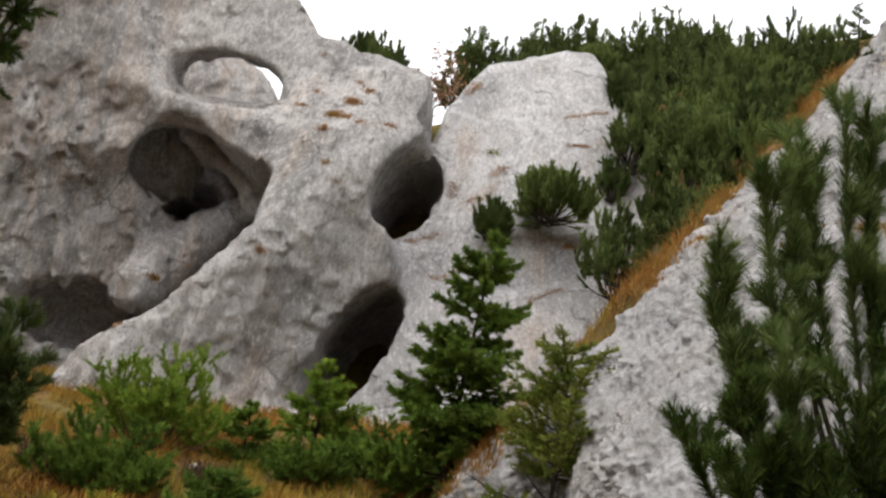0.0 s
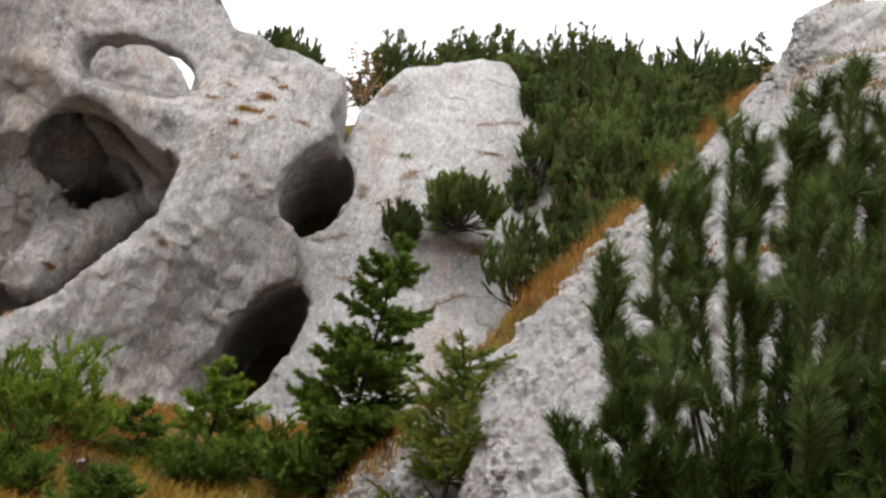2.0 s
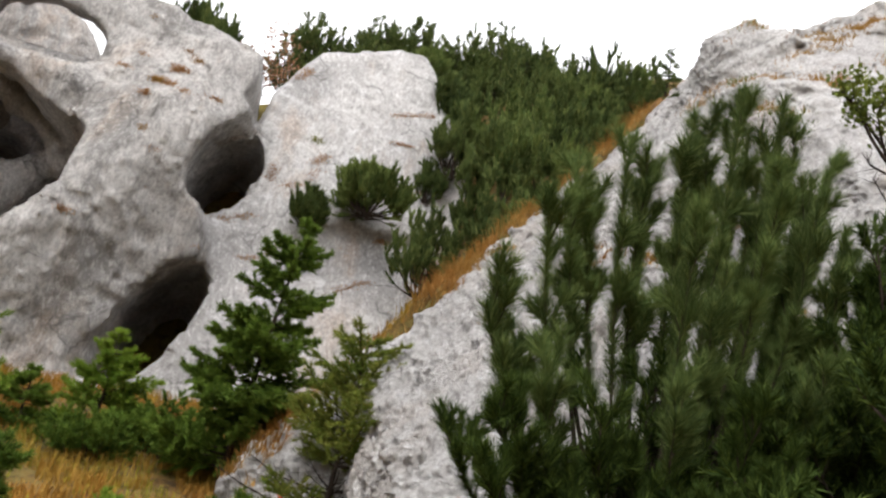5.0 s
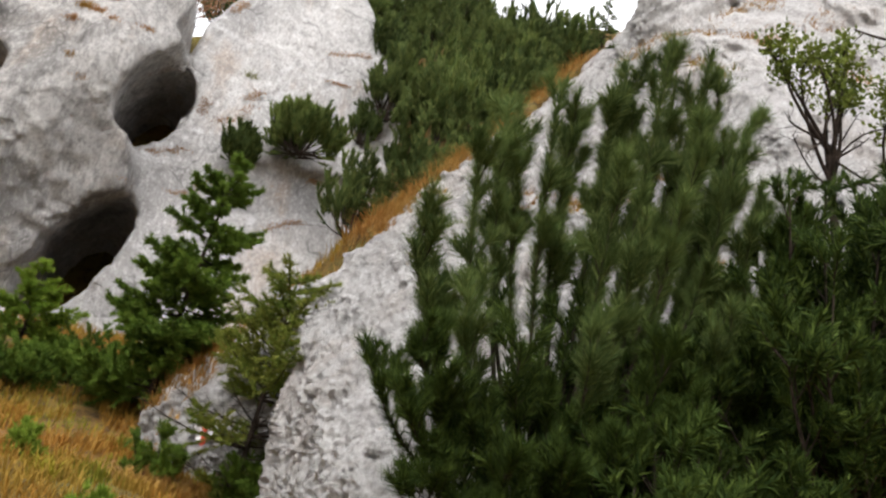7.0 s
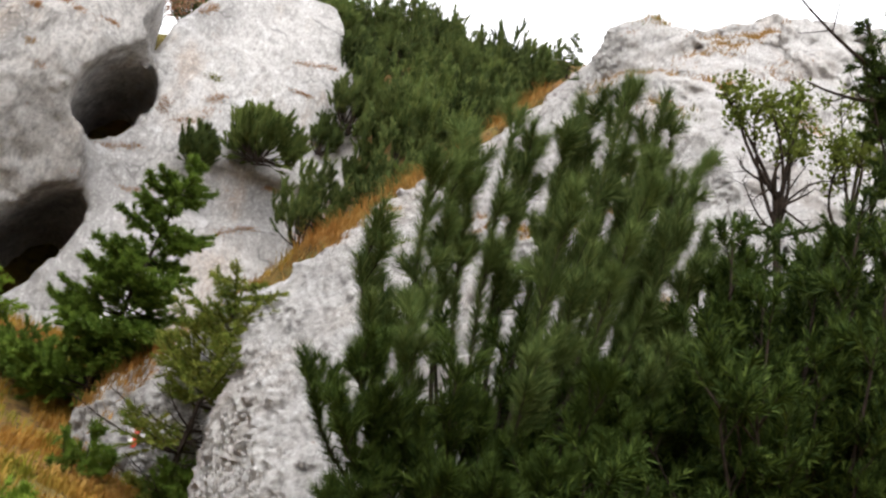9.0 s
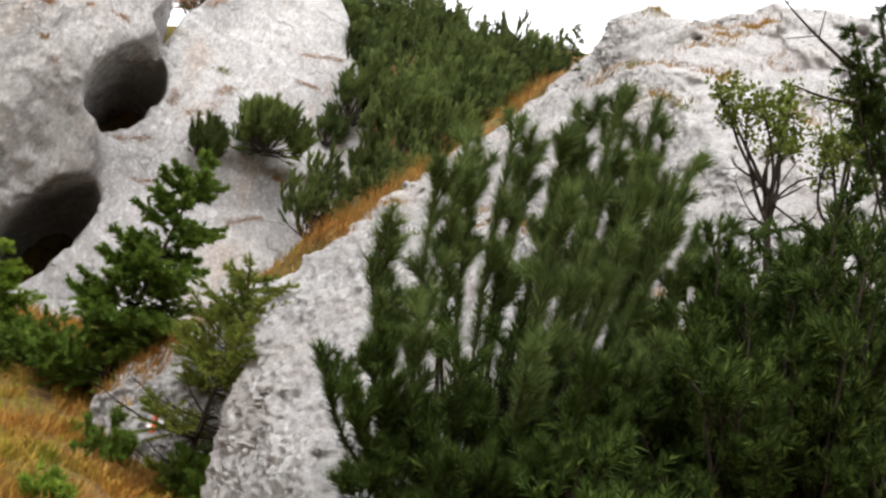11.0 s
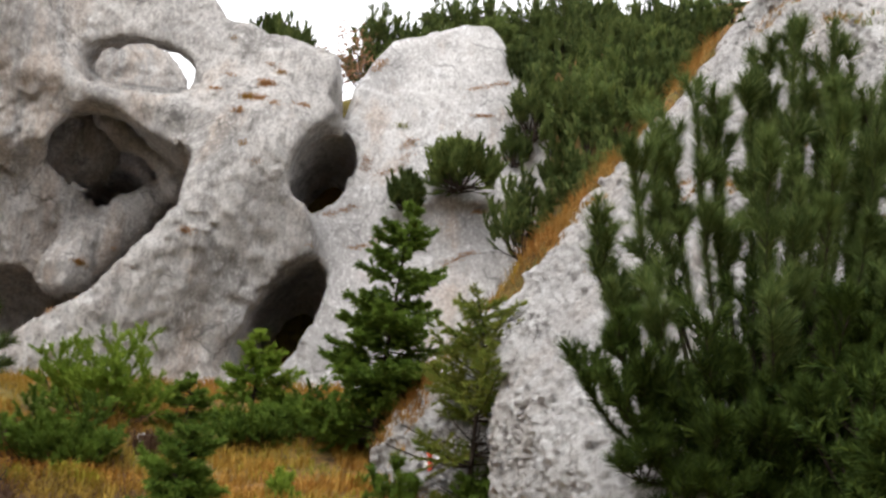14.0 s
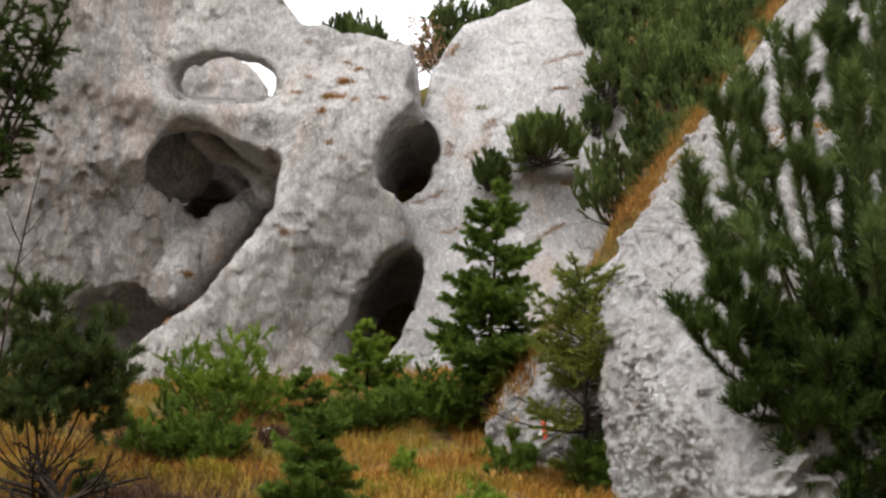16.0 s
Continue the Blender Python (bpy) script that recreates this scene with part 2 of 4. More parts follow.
def ellipsoid(p, centre, radii, tilt=0.0, lean=0.0):
    """Distance to an ellipsoid; tilt turns it in the x-z plane, lean in the y-z plane (degrees)."""
    m = np.array((Matrix.Rotation(radians(tilt), 3, "Y") @ Matrix.Rotation(radians(lean), 3, "X")), np.float32)
    q = (p - np.array(centre, np.float32)) @ m
    r = np.array(radii, np.float32)
    k0 = np.sqrt(((q / r) ** 2).sum(-1)) + 1e-6
    k1 = np.sqrt(((q / r**2) ** 2).sum(-1)) + 1e-6
    return k0 * (k0 - 1) / k1


def capsule(p, a, b, ra, rb=None):
    a, b = np.array(a, np.float32), np.array(b, np.float32)
    d = b - a
    h = np.clip(((p - a) @ d) / (d @ d), 0, 1)
    return np.sqrt(((p - a - h[..., None] * d) ** 2).sum(-1)) - (ra + h * ((ra if rb is None else rb) - ra))


def surface(field, low, high, step, rough=None, band=0.7):
    """The surface field = 0 as vertices and quads, in a box sampled at that step. rough adds relief near the surface."""
    axes = [np.arange(a, b, step, dtype=np.float32) for a, b in zip(low, high)]
    shape = tuple(len(a) for a in axes)
    d = np.empty(shape, np.float32)
    yy, zz = np.meshgrid(axes[1], axes[2], indexing="ij")
    for i, x in enumerate(axes[0]):
        p = np.stack([np.full(yy.size, x, np.float32), yy.ravel(), zz.ravel()], 1)
        v = field(p)
        if rough is not None:
            near = np.abs(v) < band
            v[near] += rough(p[near])
        d[i] = v.reshape(yy.shape)
    inside = d < 0
    index = np.full(tuple(s - 1 for s in shape), -1, np.int32)
    corner = [inside[a : shape[0] - 1 + a, b : shape[1] - 1 + b, c : shape[2] - 1 + c] for a in (0, 1) for b in (0, 1) for c in (0, 1)]
    count = sum(c.astype(np.int8) for c in corner)
    cells = np.argwhere((count > 0) & (count < 8))
    index[tuple(cells.T)] = np.arange(len(cells))
    total, hits = np.zeros((len(cells), 3), np.float32), np.zeros(len(cells), np.float32)
    offs = [(a, b, c) for a in (0, 1) for b in (0, 1) for c in (0, 1)]
    for o in offs:
        for ax in range(3):
            if o[ax]:
                continue
            e = list(o)
            e[ax] = 1
            va = d[tuple((cells + o).T)]
            vb = d[tuple((cells + e).T)]
            cross = (va < 0) != (vb < 0)
            s = np.where(cross, va / np.where(cross, va - vb, 1), 0)
            pt = np.array(o, np.float32) + s[:, None] * np.eye(3, dtype=np.float32)[ax]
            total += pt * cross[:, None]
            hits += cross
    verts = np.array(low, np.float32) + step * (cells + total / np.maximum(hits, 1)[:, None])
    quads = []
    for ax in range(3):
        u, v = (ax + 1) % 3, (ax + 2) % 3
        lo = [slice(None)] * 3
        hi = [slice(None)] * 3
        lo[ax], hi[ax] = slice(0, -1), slice(1, None)
        change = inside[tuple(lo)] != inside[tuple(hi)]
        e = np.argwhere(change)
        e = e[(e[:, u] > 0) & (e[:, v] > 0) & (e[:, u] < shape[u] - 1) & (e[:, v] < shape[v] - 1)]
        first = inside[tuple(e.T)]
        du, dv = np.eye(3, dtype=int)[u], np.eye(3, dtype=int)[v]
        q = np.stack([index[tuple((e - du - dv).T)], index[tuple((e - dv).T)], index[tuple(e.T)], index[tuple((e - du).T)]], 1)
        q[~first] = q[~first][:, ::-1]
        quads.append(q)
    return verts, np.concatenate(quads)


def refine(verts, quads, keep, detail):
    """Quarters the chosen quads and gives them finer relief along their normals."""
    q = quads[keep]
    edges = np.sort(np.stack([q, np.roll(q, -1, 1)], -1).reshape(-1, 2), 1)
    key, back = np.unique(edges[:, 0].astype(np.int64) * len(verts) + edges[:, 1], return_inverse=True)
    a, b = key // len(verts), key % len(verts)
    mid = (back.reshape(-1, 4) + len(verts)).astype(np.int32)
    centre = np.arange(len(q), dtype=np.int32) + len(verts) + len(key)
    v = np.concatenate([verts, (verts[a] + verts[b]) / 2, verts[q].mean(1)])
    fine = np.concatenate([np.stack([q[:, i], mid[:, i], centre, mid[:, i - 1]], 1) for i in range(4)])
    rest = quads[~keep]
    n = np.cross(v[fine[:, 2]] - v[fine[:, 0]], v[fine[:, 3]] - v[fine[:, 1]])
    normal = np.zeros_like(v)
    for i in range(4):
        np.add.at(normal, fine[:, i], n)
    normal /= np.linalg.norm(normal, axis=1, keepdims=True) + 1e-9
    free = np.ones(len(verts), bool)
    free[rest.ravel()] = False
    weight = np.concatenate([free, free[a] & free[b], np.ones(len(q), bool)]).astype(np.float32)
    used = weight > 0
    shift = np.zeros(len(v), np.float32)
    shift[used] = detail(v[used])
    return v + normal * (shift * weight)[:, None], np.concatenate([rest, fine])


def part(name, me, parent, label=""):
    ob = new(name, me)
    ob.parent = parent
    return tagged(ob, label)


def thing(name, at, label, category, group=""):
    ob = new(name)
    ob.location = at
    return tagged(ob, label, category, group)


# ---- terrain: one sheet from the meadow up the gully and on to the horizon ----
def smooth(a, b, v):
    t = np.clip((v - a) / (b - a), 0, 1)
    return t * t * (3 - 2 * t)


def dip_plane(x, y):
    """The dipping bed that forms the bare slab and the bank beside the path."""
    return 2.71 + 0.989 * (x - 1.96) + 0.375 * (y - 7.59)


def crest_line(x, y):
    """Distance along the grassy edge of the slab, its drift, and the distance across it."""
    along = 0.75 * (x - 2.35) + 0.66 * (y - 11.26)
    drift = 0.1 + 0.14 * np.clip(along, 0, 6)
    return along, drift, -0.66 * (x - 2.35) + 0.75 * (y - 11.26) - drift


def ground(x, y):
    """Height of the turf: meadow, grassy bank, the crest of the gully, the hill behind the walls and an added rise
    behind the camera.
    """
    meadow = 0.14 * np.clip(y, -20, 11) + 0.32 * np.clip(y - 11, 0, 4.5) - 0.9 * np.clip(y - 16.2, 0, 2.5) + 0.02 * np.clip(-x - 4, 0, 30)
    along, drift, across = crest_line(x, y)
    bank = np.minimum(dip_plane(x, y) - 0.5, 1.95 + 0.35 * (x - 3.5) + 0.3 * (np.clip(y, -20, 14) - 4))
    bank = np.clip(bank, -4, 9) - 6 * smooth(-0.4, 0.4, across) - 2.5 * smooth(4.4, 6.0, y - 1.3 * smooth(2.8, 3.8, x) - 0.25 * np.clip(x - 4, 0, 9))
    crest = 4.45 + along - 0.37 * drift + 0.1 * np.clip(across, -1, 0.5) - (1.2 + 0.8 * smooth(0.3, 1.2, along)) * np.clip(across - 0.25 + 0.2 * smooth(1, 4, along), 0, 9)
    crest = np.clip(crest, -5, 11.3) - 8 * smooth(-0.1, -0.8, across) - 6 * smooth(0.25, -0.7, along)
    hill = -5.9 + 0.42 * np.clip(x, -3, 14) + 0.793 * np.clip(y, 0, 20.5) + 0.12 * np.clip(y - 20.5, 0, 20)
    gate = np.maximum(smooth(2.9, 3.9, x) * smooth(11, 14, y) * smooth(0.0, 0.8, across), smooth(19.4, 20.3, y) * smooth(-2.9, -1.6, x))
    # The last term adds an unseen slope behind the camera, against low sky light.
    z = smax(smax(meadow, bank, 0.4), crest, 0.3) + 15 * smooth(-5, -26, y)
    z = smax(z, hill - 9 * (1 - gate), 0.4)
    far = np.sqrt(x * x + (y - 10) ** 2)
    z = z * (1 - smooth(45, 160, far)) - 25 * smooth(60, 400, far)
    p = np.stack([x, y, 0 * x], -1).reshape(-1, 3)
    bumpy = 0.13 * lattice_noise(p, 1.7) + 0.06 * lattice_noise(p, 0.6, 9)
    return z + bumpy.reshape(np.shape(x)) * (1 - smooth(30, 60, far))


def spread_axis(lo, hi, step, reach):
    inner = np.arange(lo, hi, step)
    far = np.geomspace(step * 2, reach, 28)
    return np.concatenate([lo - far[::-1], inner, hi + far])


gx, gy = np.meshgrid(spread_axis(-13, 16, 0.2, 2500), spread_axis(-3, 32, 0.2, 2500), indexing="ij")
nx, ny = gx.shape
cells = np.arange(nx * ny).reshape(nx, ny)
quads = np.stack([cells[:-1, :-1], cells[1:, :-1], cells[1:, 1:], cells[:-1, 1:]], -1).reshape(-1, 4)
tagged(new("ground", mesh_from("ground", np.stack([gx, gy, ground(gx, gy)], -1).reshape(-1, 3), quads, turf)),
       "steep alpine meadow slope of golden autumn grass", "ground", kind="structure")

# ---- the wall with the rock windows, and the pale slab beside it ----
TOP_X = (-14, -8, -6, -4.4, -3.55, -3.2, -2.9, -2.5, -1.8, -1.1, -0.72, -0.52, -0.40, -0.26, 0.1, 0.45, 0.85, 1.4, 1.95, 2.5, 2.72, 2.95, 3.2, 3.6, 4.1, 5.2)
TOP_Z = (14.4, 14.0, 13.2, 11.9, 11.05, 10.7, 10.3, 10.05, 9.8, 9.62, 9.6, 9.35, 8.3, 9.2, 9.95, 10.5, 10.7, 10.95, 11.15, 11.2, 10.85, 10.3, 9.7, 9.4, 9.3, 9.2)
RIM_Z = (0, 2.9, 3.8, 4.5, 5.2, 5.9, 6.3, 6.8, 7.4, 7.75, 8.0, 8.3, 8.5, 8.8, 9.5, 12)
RIM_X = (-2.6, -2.0, -1.4, -0.85, -0.52, -0.6, -0.8, -1.15, -0.85, -0.52, -0.62, -0.42, -0.62, -0.5, -0.46, -0.46)


ARCH_X = (-9, -7.4, -6.6, -5.9, -5.5, -5.35, -5.1, -4.85, -4.4, -3.8, -3.35, -2.9)
ARCH_Z = (6.0, 6.3, 6.6, 6.85, 7.1, 7.45, 7.72, 7.85, 7.75, 7.38, 7.16, 6.95)
LEG_Z = (2.0, 2.98, 3.51, 3.91, 4.31, 4.84, 5.38, 5.89, 6.53, 6.95)
LEG_X = (-5.7, -5.25, -5.08, -4.55, -4.07, -3.7, -3.32, -2.98, -2.98, -2.92)


def bulge(x, z, a, b, width, amount):
    ax, az, dx, dz = a[0], a[1], b[0] - a[0], b[1] - a[1]
    h = np.clip(((x - ax) * dx + (z - az) * dz) / (dx * dx + dz * dz), 0, 1)
    return amount * np.exp(-((x - ax - h * dx) ** 2 + (z - az - h * dz) ** 2) / width**2)


def wall_field(p):
    x, y, z = p[:, 0], p[:, 1], p[:, 2]
    pillar = 15.9 + 0.17 * (z - 3)
    pillar = pillar - bulge(x, z, (-1.4, 7.2), (-5.2, 3.0), 1.2, 0.9)
    pillar = pillar - bulge(x, z, (-1.2, 9.2), (-2.2, 8.2), 1.0, 0.35)
    pillar = pillar - bulge(x, z, (-8.5, 11.5), (-9.8, 3.0), 1.5, 1.5)
    pillar = pillar - bulge(x, z, (-7.4, 12.0), (-6.2, 9.0), 0.6, 0.35)
    pillar = pillar - bulge(x, z, (-3.4, 7.9), (-5.8, 8.3), 0.4, 0.3)
    pillar = pillar - 0.2 * (np.clip(z, 5, 14) - 6.5) * smooth(-4.4, -7.2, x)
    # the side wall that runs in behind the leg, under the arch, leaning out over its foot
    inner = 15.1 + 0.74 * (np.clip(x, -12, -3.6) + 9) - 0.25 * (z - 6)
    soft = 0.1 + 0.5 * np.clip(-5.6 - x, 0, 2.5)
    under = smooth(soft, -soft, z - np.interp(x, ARCH_X, ARCH_Z)) * smooth(0.08, -0.08, x - np.interp(z, LEG_Z, LEG_X))
    pillar = pillar + under * np.maximum(inner - pillar, 0)
    slab = 16.5 + 0.3 * (z - 5) + 0.16 * smooth(6.95, 6.75, z - 0.12 * (x - 1.5)) * smooth(0.6, 1.1, x) - 0.1 * smooth(5.9, 5.75, z - 0.25 * (x - 1.5)) * smooth(-0.2, 0.4, x)
    side = smooth(-0.1, 0.1, x - np.interp(z, RIM_Z, RIM_X))
    face = pillar + (slab - pillar) * side
    d = 0.85 * (face - y)
    thick = 5.0 - 4.0 * smooth(-2.0, -3.2, x) * smooth(6.2, 7.0, z)
    d = smax(d, 0.8 * (y - face - thick), 0.4)
    d = smax(d, 0.7 * (z - np.interp(x, TOP_X, TOP_Z) - 0.12 * np.clip(y - 17, -2, 4)), 0.16)
    d = smax(d, x - 5.2, 0.3)
    # the small window that looks through to the sky
    eye1 = ellipsoid(p, (-4.18, 17.0, 8.75), (1.04, 5.0, 0.64), 8, 20)
    eye1 = smax(eye1, -(z - 8.26 - 0.2 * (y - 16.6)), 0.2)
    d = smax(d, -eye1, 0.14)
    # the big hollow under the arch and the dark undercut at its foot
    d = smax(d, -ellipsoid(p, (-4.75, 19.0, 7.5), (1.35, 2.6, 0.98), 10, 10), 0.1)
    d = smax(d, -ellipsoid(p, (-5.85, 17.7, 4.32), (1.2, 2.0, 0.72), -8), 0.1)
    d = smax(d, -ellipsoid(p, (-3.12, 16.4, 7.15), (0.16, 0.6, 0.08), 25), 0.05)
    # back wall of the hollow with its own cavity, a boulder before it, and the sloping floor
    back = smax(0.9 * (20.6 + 0.45 * (z - 7) - y), smax(z - 9.9, smax(y - 23.5, np.abs(x + 6.0) - 3.4, 0.2), 0.3), 0.2)
    d = smin(d, smax(back, -ellipsoid(p, (-5.5, 20.6, 7.6), (0.9, 1.9, 0.55), -8), 0.1), 0.1)
    d = smin(d, ellipsoid(p, (-5.72, 19.1, 7.85), (0.88, 0.6, 0.8), 10), 0.08)
    d = smin(d, capsule(p, (-3.8, 18.6, 6.95), (-5.15, 17.8, 5.1), 0.26, 0.5), 0.25)
    d = smin(d, capsule(p, (-6.15, 18.4, 7.05), (-5.55, 18.6, 6.75), 0.12, 0.12), 0.1)
    rib = smin(capsule(p, (-4.95, 18.3, 8.2), (-4.5, 18.3, 7.84), 0.24, 0.16), capsule(p, (-4.5, 18.3, 7.84), (-3.95, 18.3, 7.55), 0.14), 0.1)
    d = smin(d, smin(rib, capsule(p, (-3.95, 18.3, 7.55), (-3.5, 18.2, 6.9), 0.14, 0.18), 0.1), 0.1)
    # the cave at the foot and the cleft above it
    cave = ellipsoid(p, (-1.02, 16.6, 4.35), (0.53, 4.2, 1.25), 24)
    cave = smin(cave, capsule(p, (-1.6, 16.0, 3.6), (-2.6, 14.9, 2.3), 0.3, 0.24), 0.25)
    d = smax(d, -cave, 0.08)
    d = smax(d, -ellipsoid(p, (-0.6, 15.6, 5.75), (0.1, 0.7, 0.1)), 0.04)
    cleft = smin(ellipsoid(p, (-0.68, 17.8, 7.2), (0.52, 3.6, 1.0), 24), capsule(p, (-0.42, 17.6, 7.9), (-0.4, 17.6, 9.6), 0.16, 0.12), 0.15)
    d = smax(d, -cleft, 0.07)
    d = smin(d, capsule(p, (-0.2, 17.0, 6.2), (-0.12, 17.5, 7.3), 0.16, 0.1), 0.1)
    # Unseen rock lid, added to keep sky light off the back of the hollow.
    light_lid = np.maximum(np.maximum(np.abs(z - 8.45 - 0.36 * (y - 17.5)) - 0.22, np.abs(x + 5.0) - 2.3), np.maximum(17.3 - y, y - 22.0))
    d = smin(d, light_lid, 0.1)
    # block behind the upper window
    d = smin(d, ellipsoid(p, (-6.83, 23.0, 10.33), (2.8, 1.15, 2.18), 40), 0.1)
    return d


def ridged(p, size, shift=0.0):
    return 0.32 - np.abs(lattice_noise(p, size, shift))


def wall_relief(p):
    q = p + 0.35 * np.stack([lattice_noise(p, 1.3, 21), lattice_noise(p, 1.3, 22), lattice_noise(p, 1.3, 23)], 1)
    q = q * np.array((1.25, 1.0, 0.8), np.float32)
    calm = 1 - 0.55 * smooth(-0.5, -0.1, p[:, 0])
    rib = p * np.array((1.5, 1.0, 0.55), np.float32) + 0.25 * (q - p)
    crags = smooth(-3.6, -5.4, p[:, 0]) * smooth(8.6, 7.4, p[:, 2] + 0.5 * p[:, 0] + 2.5) * (0.1 * facets(rib, 0.6, 24) + 0.07 * facets(rib, 0.3, 25))
    return crags + calm * (0.11 * lattice_noise(p, 2.3) + 0.06 * lattice_noise(q, 0.95, 3) - 0.05 * ridged(q, 0.5, 5)
            - 0.04 * ridged(q, 0.25, 8) + 0.035 * facets(q, 0.5, 9) + 0.04 * facets(q, 0.19, 10))


v, q = surface(wall_field, (-12.5, 13.2, 0.5), (5.6, 24.4, 14.8), 0.076, wall_relief)
cliff_tree = BVHTree.FromPolygons(v.tolist(), q.tolist())
me = mesh_from("limestone_cliff", v, q, rock_grey, False)
me.materials.append(rock_wall)
mid = v[q].mean(1)
me.polygons.foreach_set("material_index", (mid[:, 0] > np.interp(mid[:, 2], RIM_Z, RIM_X) + 0.12 * lattice_noise(mid, 0.5, 40)).astype(np.int32))
tagged(new("limestone_cliff", me),
       "weathered grey limestone cliff pierced by two rock windows and caves", "cliff")

# ---- the bare dipping slab beside the path ----
def slab_field(p):
    x, y, z = p[:, 0], p[:, 1], p[:, 2]
    d = 0.687 * (z - dip_plane(x, y))
    back = 12.75 + 0.5 * (x - 7.4) + (y - 16) + 0.9 * np.clip(5 - x, 0, 5)
    d = smax(d, 0.65 * (z - back), 0.4)
    d = smax(d, crest_line(x, y)[2], 0.2)
    d = smax(d, 0.9 * (1.62 + 0.02 * (y - 7.5) + 0.05 * (2.7 - z) - x), 0.1)
    d = smax(d, 0.8 * (z - np.interp(x, (5, 6.5, 7.4, 8.7, 9.4, 10.2, 13), (11.5, 11.5, 12.75, 13.2, 13.0, 13.7, 15.5))), 0.3)
    d = smax(d, 5.2 + 1.6 * smooth(2.6, 4.2, x) - y, 0.2)
    d = smin(d, ellipsoid(p, (8.2, 15.3, 11.15), (1.25, 0.9, 1.15), 5), 0.4)
    foot = ellipsoid(p, (1.45, 11.75, 1.75), (0.98, 0.85, 1.05), 14)
    d = smin(d, capsule(p, (1.35, 11.75, 1.7), (2.3, 11.35, 3.15), 0.75, 0.8), 0.3)
    return smin(d, foot, 0.25)


def slab_relief(p):
    q = p @ np.array(Matrix.Rotation(radians(-40), 3, "Y"), np.float32)
    q = q * np.array((1.0, 1.0, 2.2), np.float32)
    high = smooth(5.5, 8.0, p[:, 0])
    block = np.abs(lattice_noise(p, 1.1, 12)) - 0.35
    return (0.1 * lattice_noise(p, 1.8, 2) + 0.06 * lattice_noise(q, 0.75, 4) + 0.05 * (np.abs(lattice_noise(q, 0.42, 6)) - 0.3)
            + 0.05 * facets(q, 0.45, 7) - 0.14 * high * block + 0.12 * high * facets(p, 0.9, 8) + 0.09 * high * facets(p, 0.45, 9))


def slab_detail(p):
    q = (p @ np.array(Matrix.Rotation(radians(-40), 3, "Y"), np.float32)) * np.array((0.75, 1.5, 1.6), np.float32)
    q = q + 0.06 * np.stack([lattice_noise(p, 0.3, 31), lattice_noise(p, 0.3, 32), lattice_noise(p, 0.3, 33)], 1)
    crest = np.abs(lattice_noise(q, 0.11, 16)) + 0.4 * np.abs(lattice_noise(q, 0.3, 18))
    return 0.022 * facets(q, 0.2, 14) + 0.05 * facets(q, 0.085, 15) - 0.025 * (crest - 0.35)


v, q = surface(slab_field, (-0.2, 4.5, 0.0), (13.0, 18.0, 14.5), 0.075, slab_relief)
mid = v[q].mean(1)
near = (mid[:, 0] < 7.2) & (mid[:, 1] > 4.6) & (mid[:, 1] < 15.5) & (mid[:, 2] > 0.35 + 0.1 * mid[:, 1])
near &= (crest_line(mid[:, 0], mid[:, 1])[2] < 0.35) | ((mid[:, 0] < 2.2) & (mid[:, 1] < 12.7))
v, q = refine(v, q, near, slab_detail)
slab_tree = BVHTree.FromPolygons(v.tolist(), q.tolist())
tagged(new("limestone_slab", mesh_from("limestone_slab", v, q, rock_pale, False)),
       "pale rough limestone slab dipping beside the path", "rock slab")


# ---- plants ----
def unit(v):
    v = np.asarray(v, np.float64)
    return v / (np.linalg.norm(v, axis=-1, keepdims=True) + 1e-9)


def ground_at(x, y):
    return float(ground(np.array([[x]]), np.array([[y]]))[0, 0])


def bend(a, b, pull, n=7):
    """Points on a curve from a to b that is pulled aside by a vector."""
    a, b, t = np.asarray(a, float), np.asarray(b, float), np.linspace(0, 1, n)[:, None]
    c = (a + b) / 2 + np.asarray(pull, float)
    return (1 - t) ** 2 * a + 2 * t * (1 - t) * c + t * t * b


class Wood:
    """Collects tapered tubes into one mesh."""

    def __init__(self):
        self.v, self.f, self.n = [], [], 0

    def tube(self, pts, r0, r1, sides=5):
        pts = np.asarray(pts, float)
        k = len(pts)
        tang = unit(np.gradient(pts, axis=0))
        ref = np.where(np.abs(tang[:, 2:]) > 0.9, [[1.0, 0, 0]], [[0, 0, 1.0]])
        u = unit(np.cross(tang, ref))
        w = np.cross(tang, u)
        a = np.arange(sides) * 2 * np.pi / sides
        r = np.linspace(r0, r1, k)[:, None, None]
        ring = pts[:, None] + r * (np.cos(a)[None, :, None] * u[:, None] + np.sin(a)[None, :, None] * w[:, None])
        i = np.arange(k * sides).reshape(k, sides) + self.n
        j = np.roll(i, -1, 1)
        self.v.append(ring.reshape(-1, 3))
        self.f.append(np.stack([i[:-1], j[:-1], j[1:], i[1:]], -1).reshape(-1, 4))
        self.n += k * sides

    def mesh(self, name, material):
        return mesh_from(name, np.concatenate(self.v), np.concatenate(self.f), material)


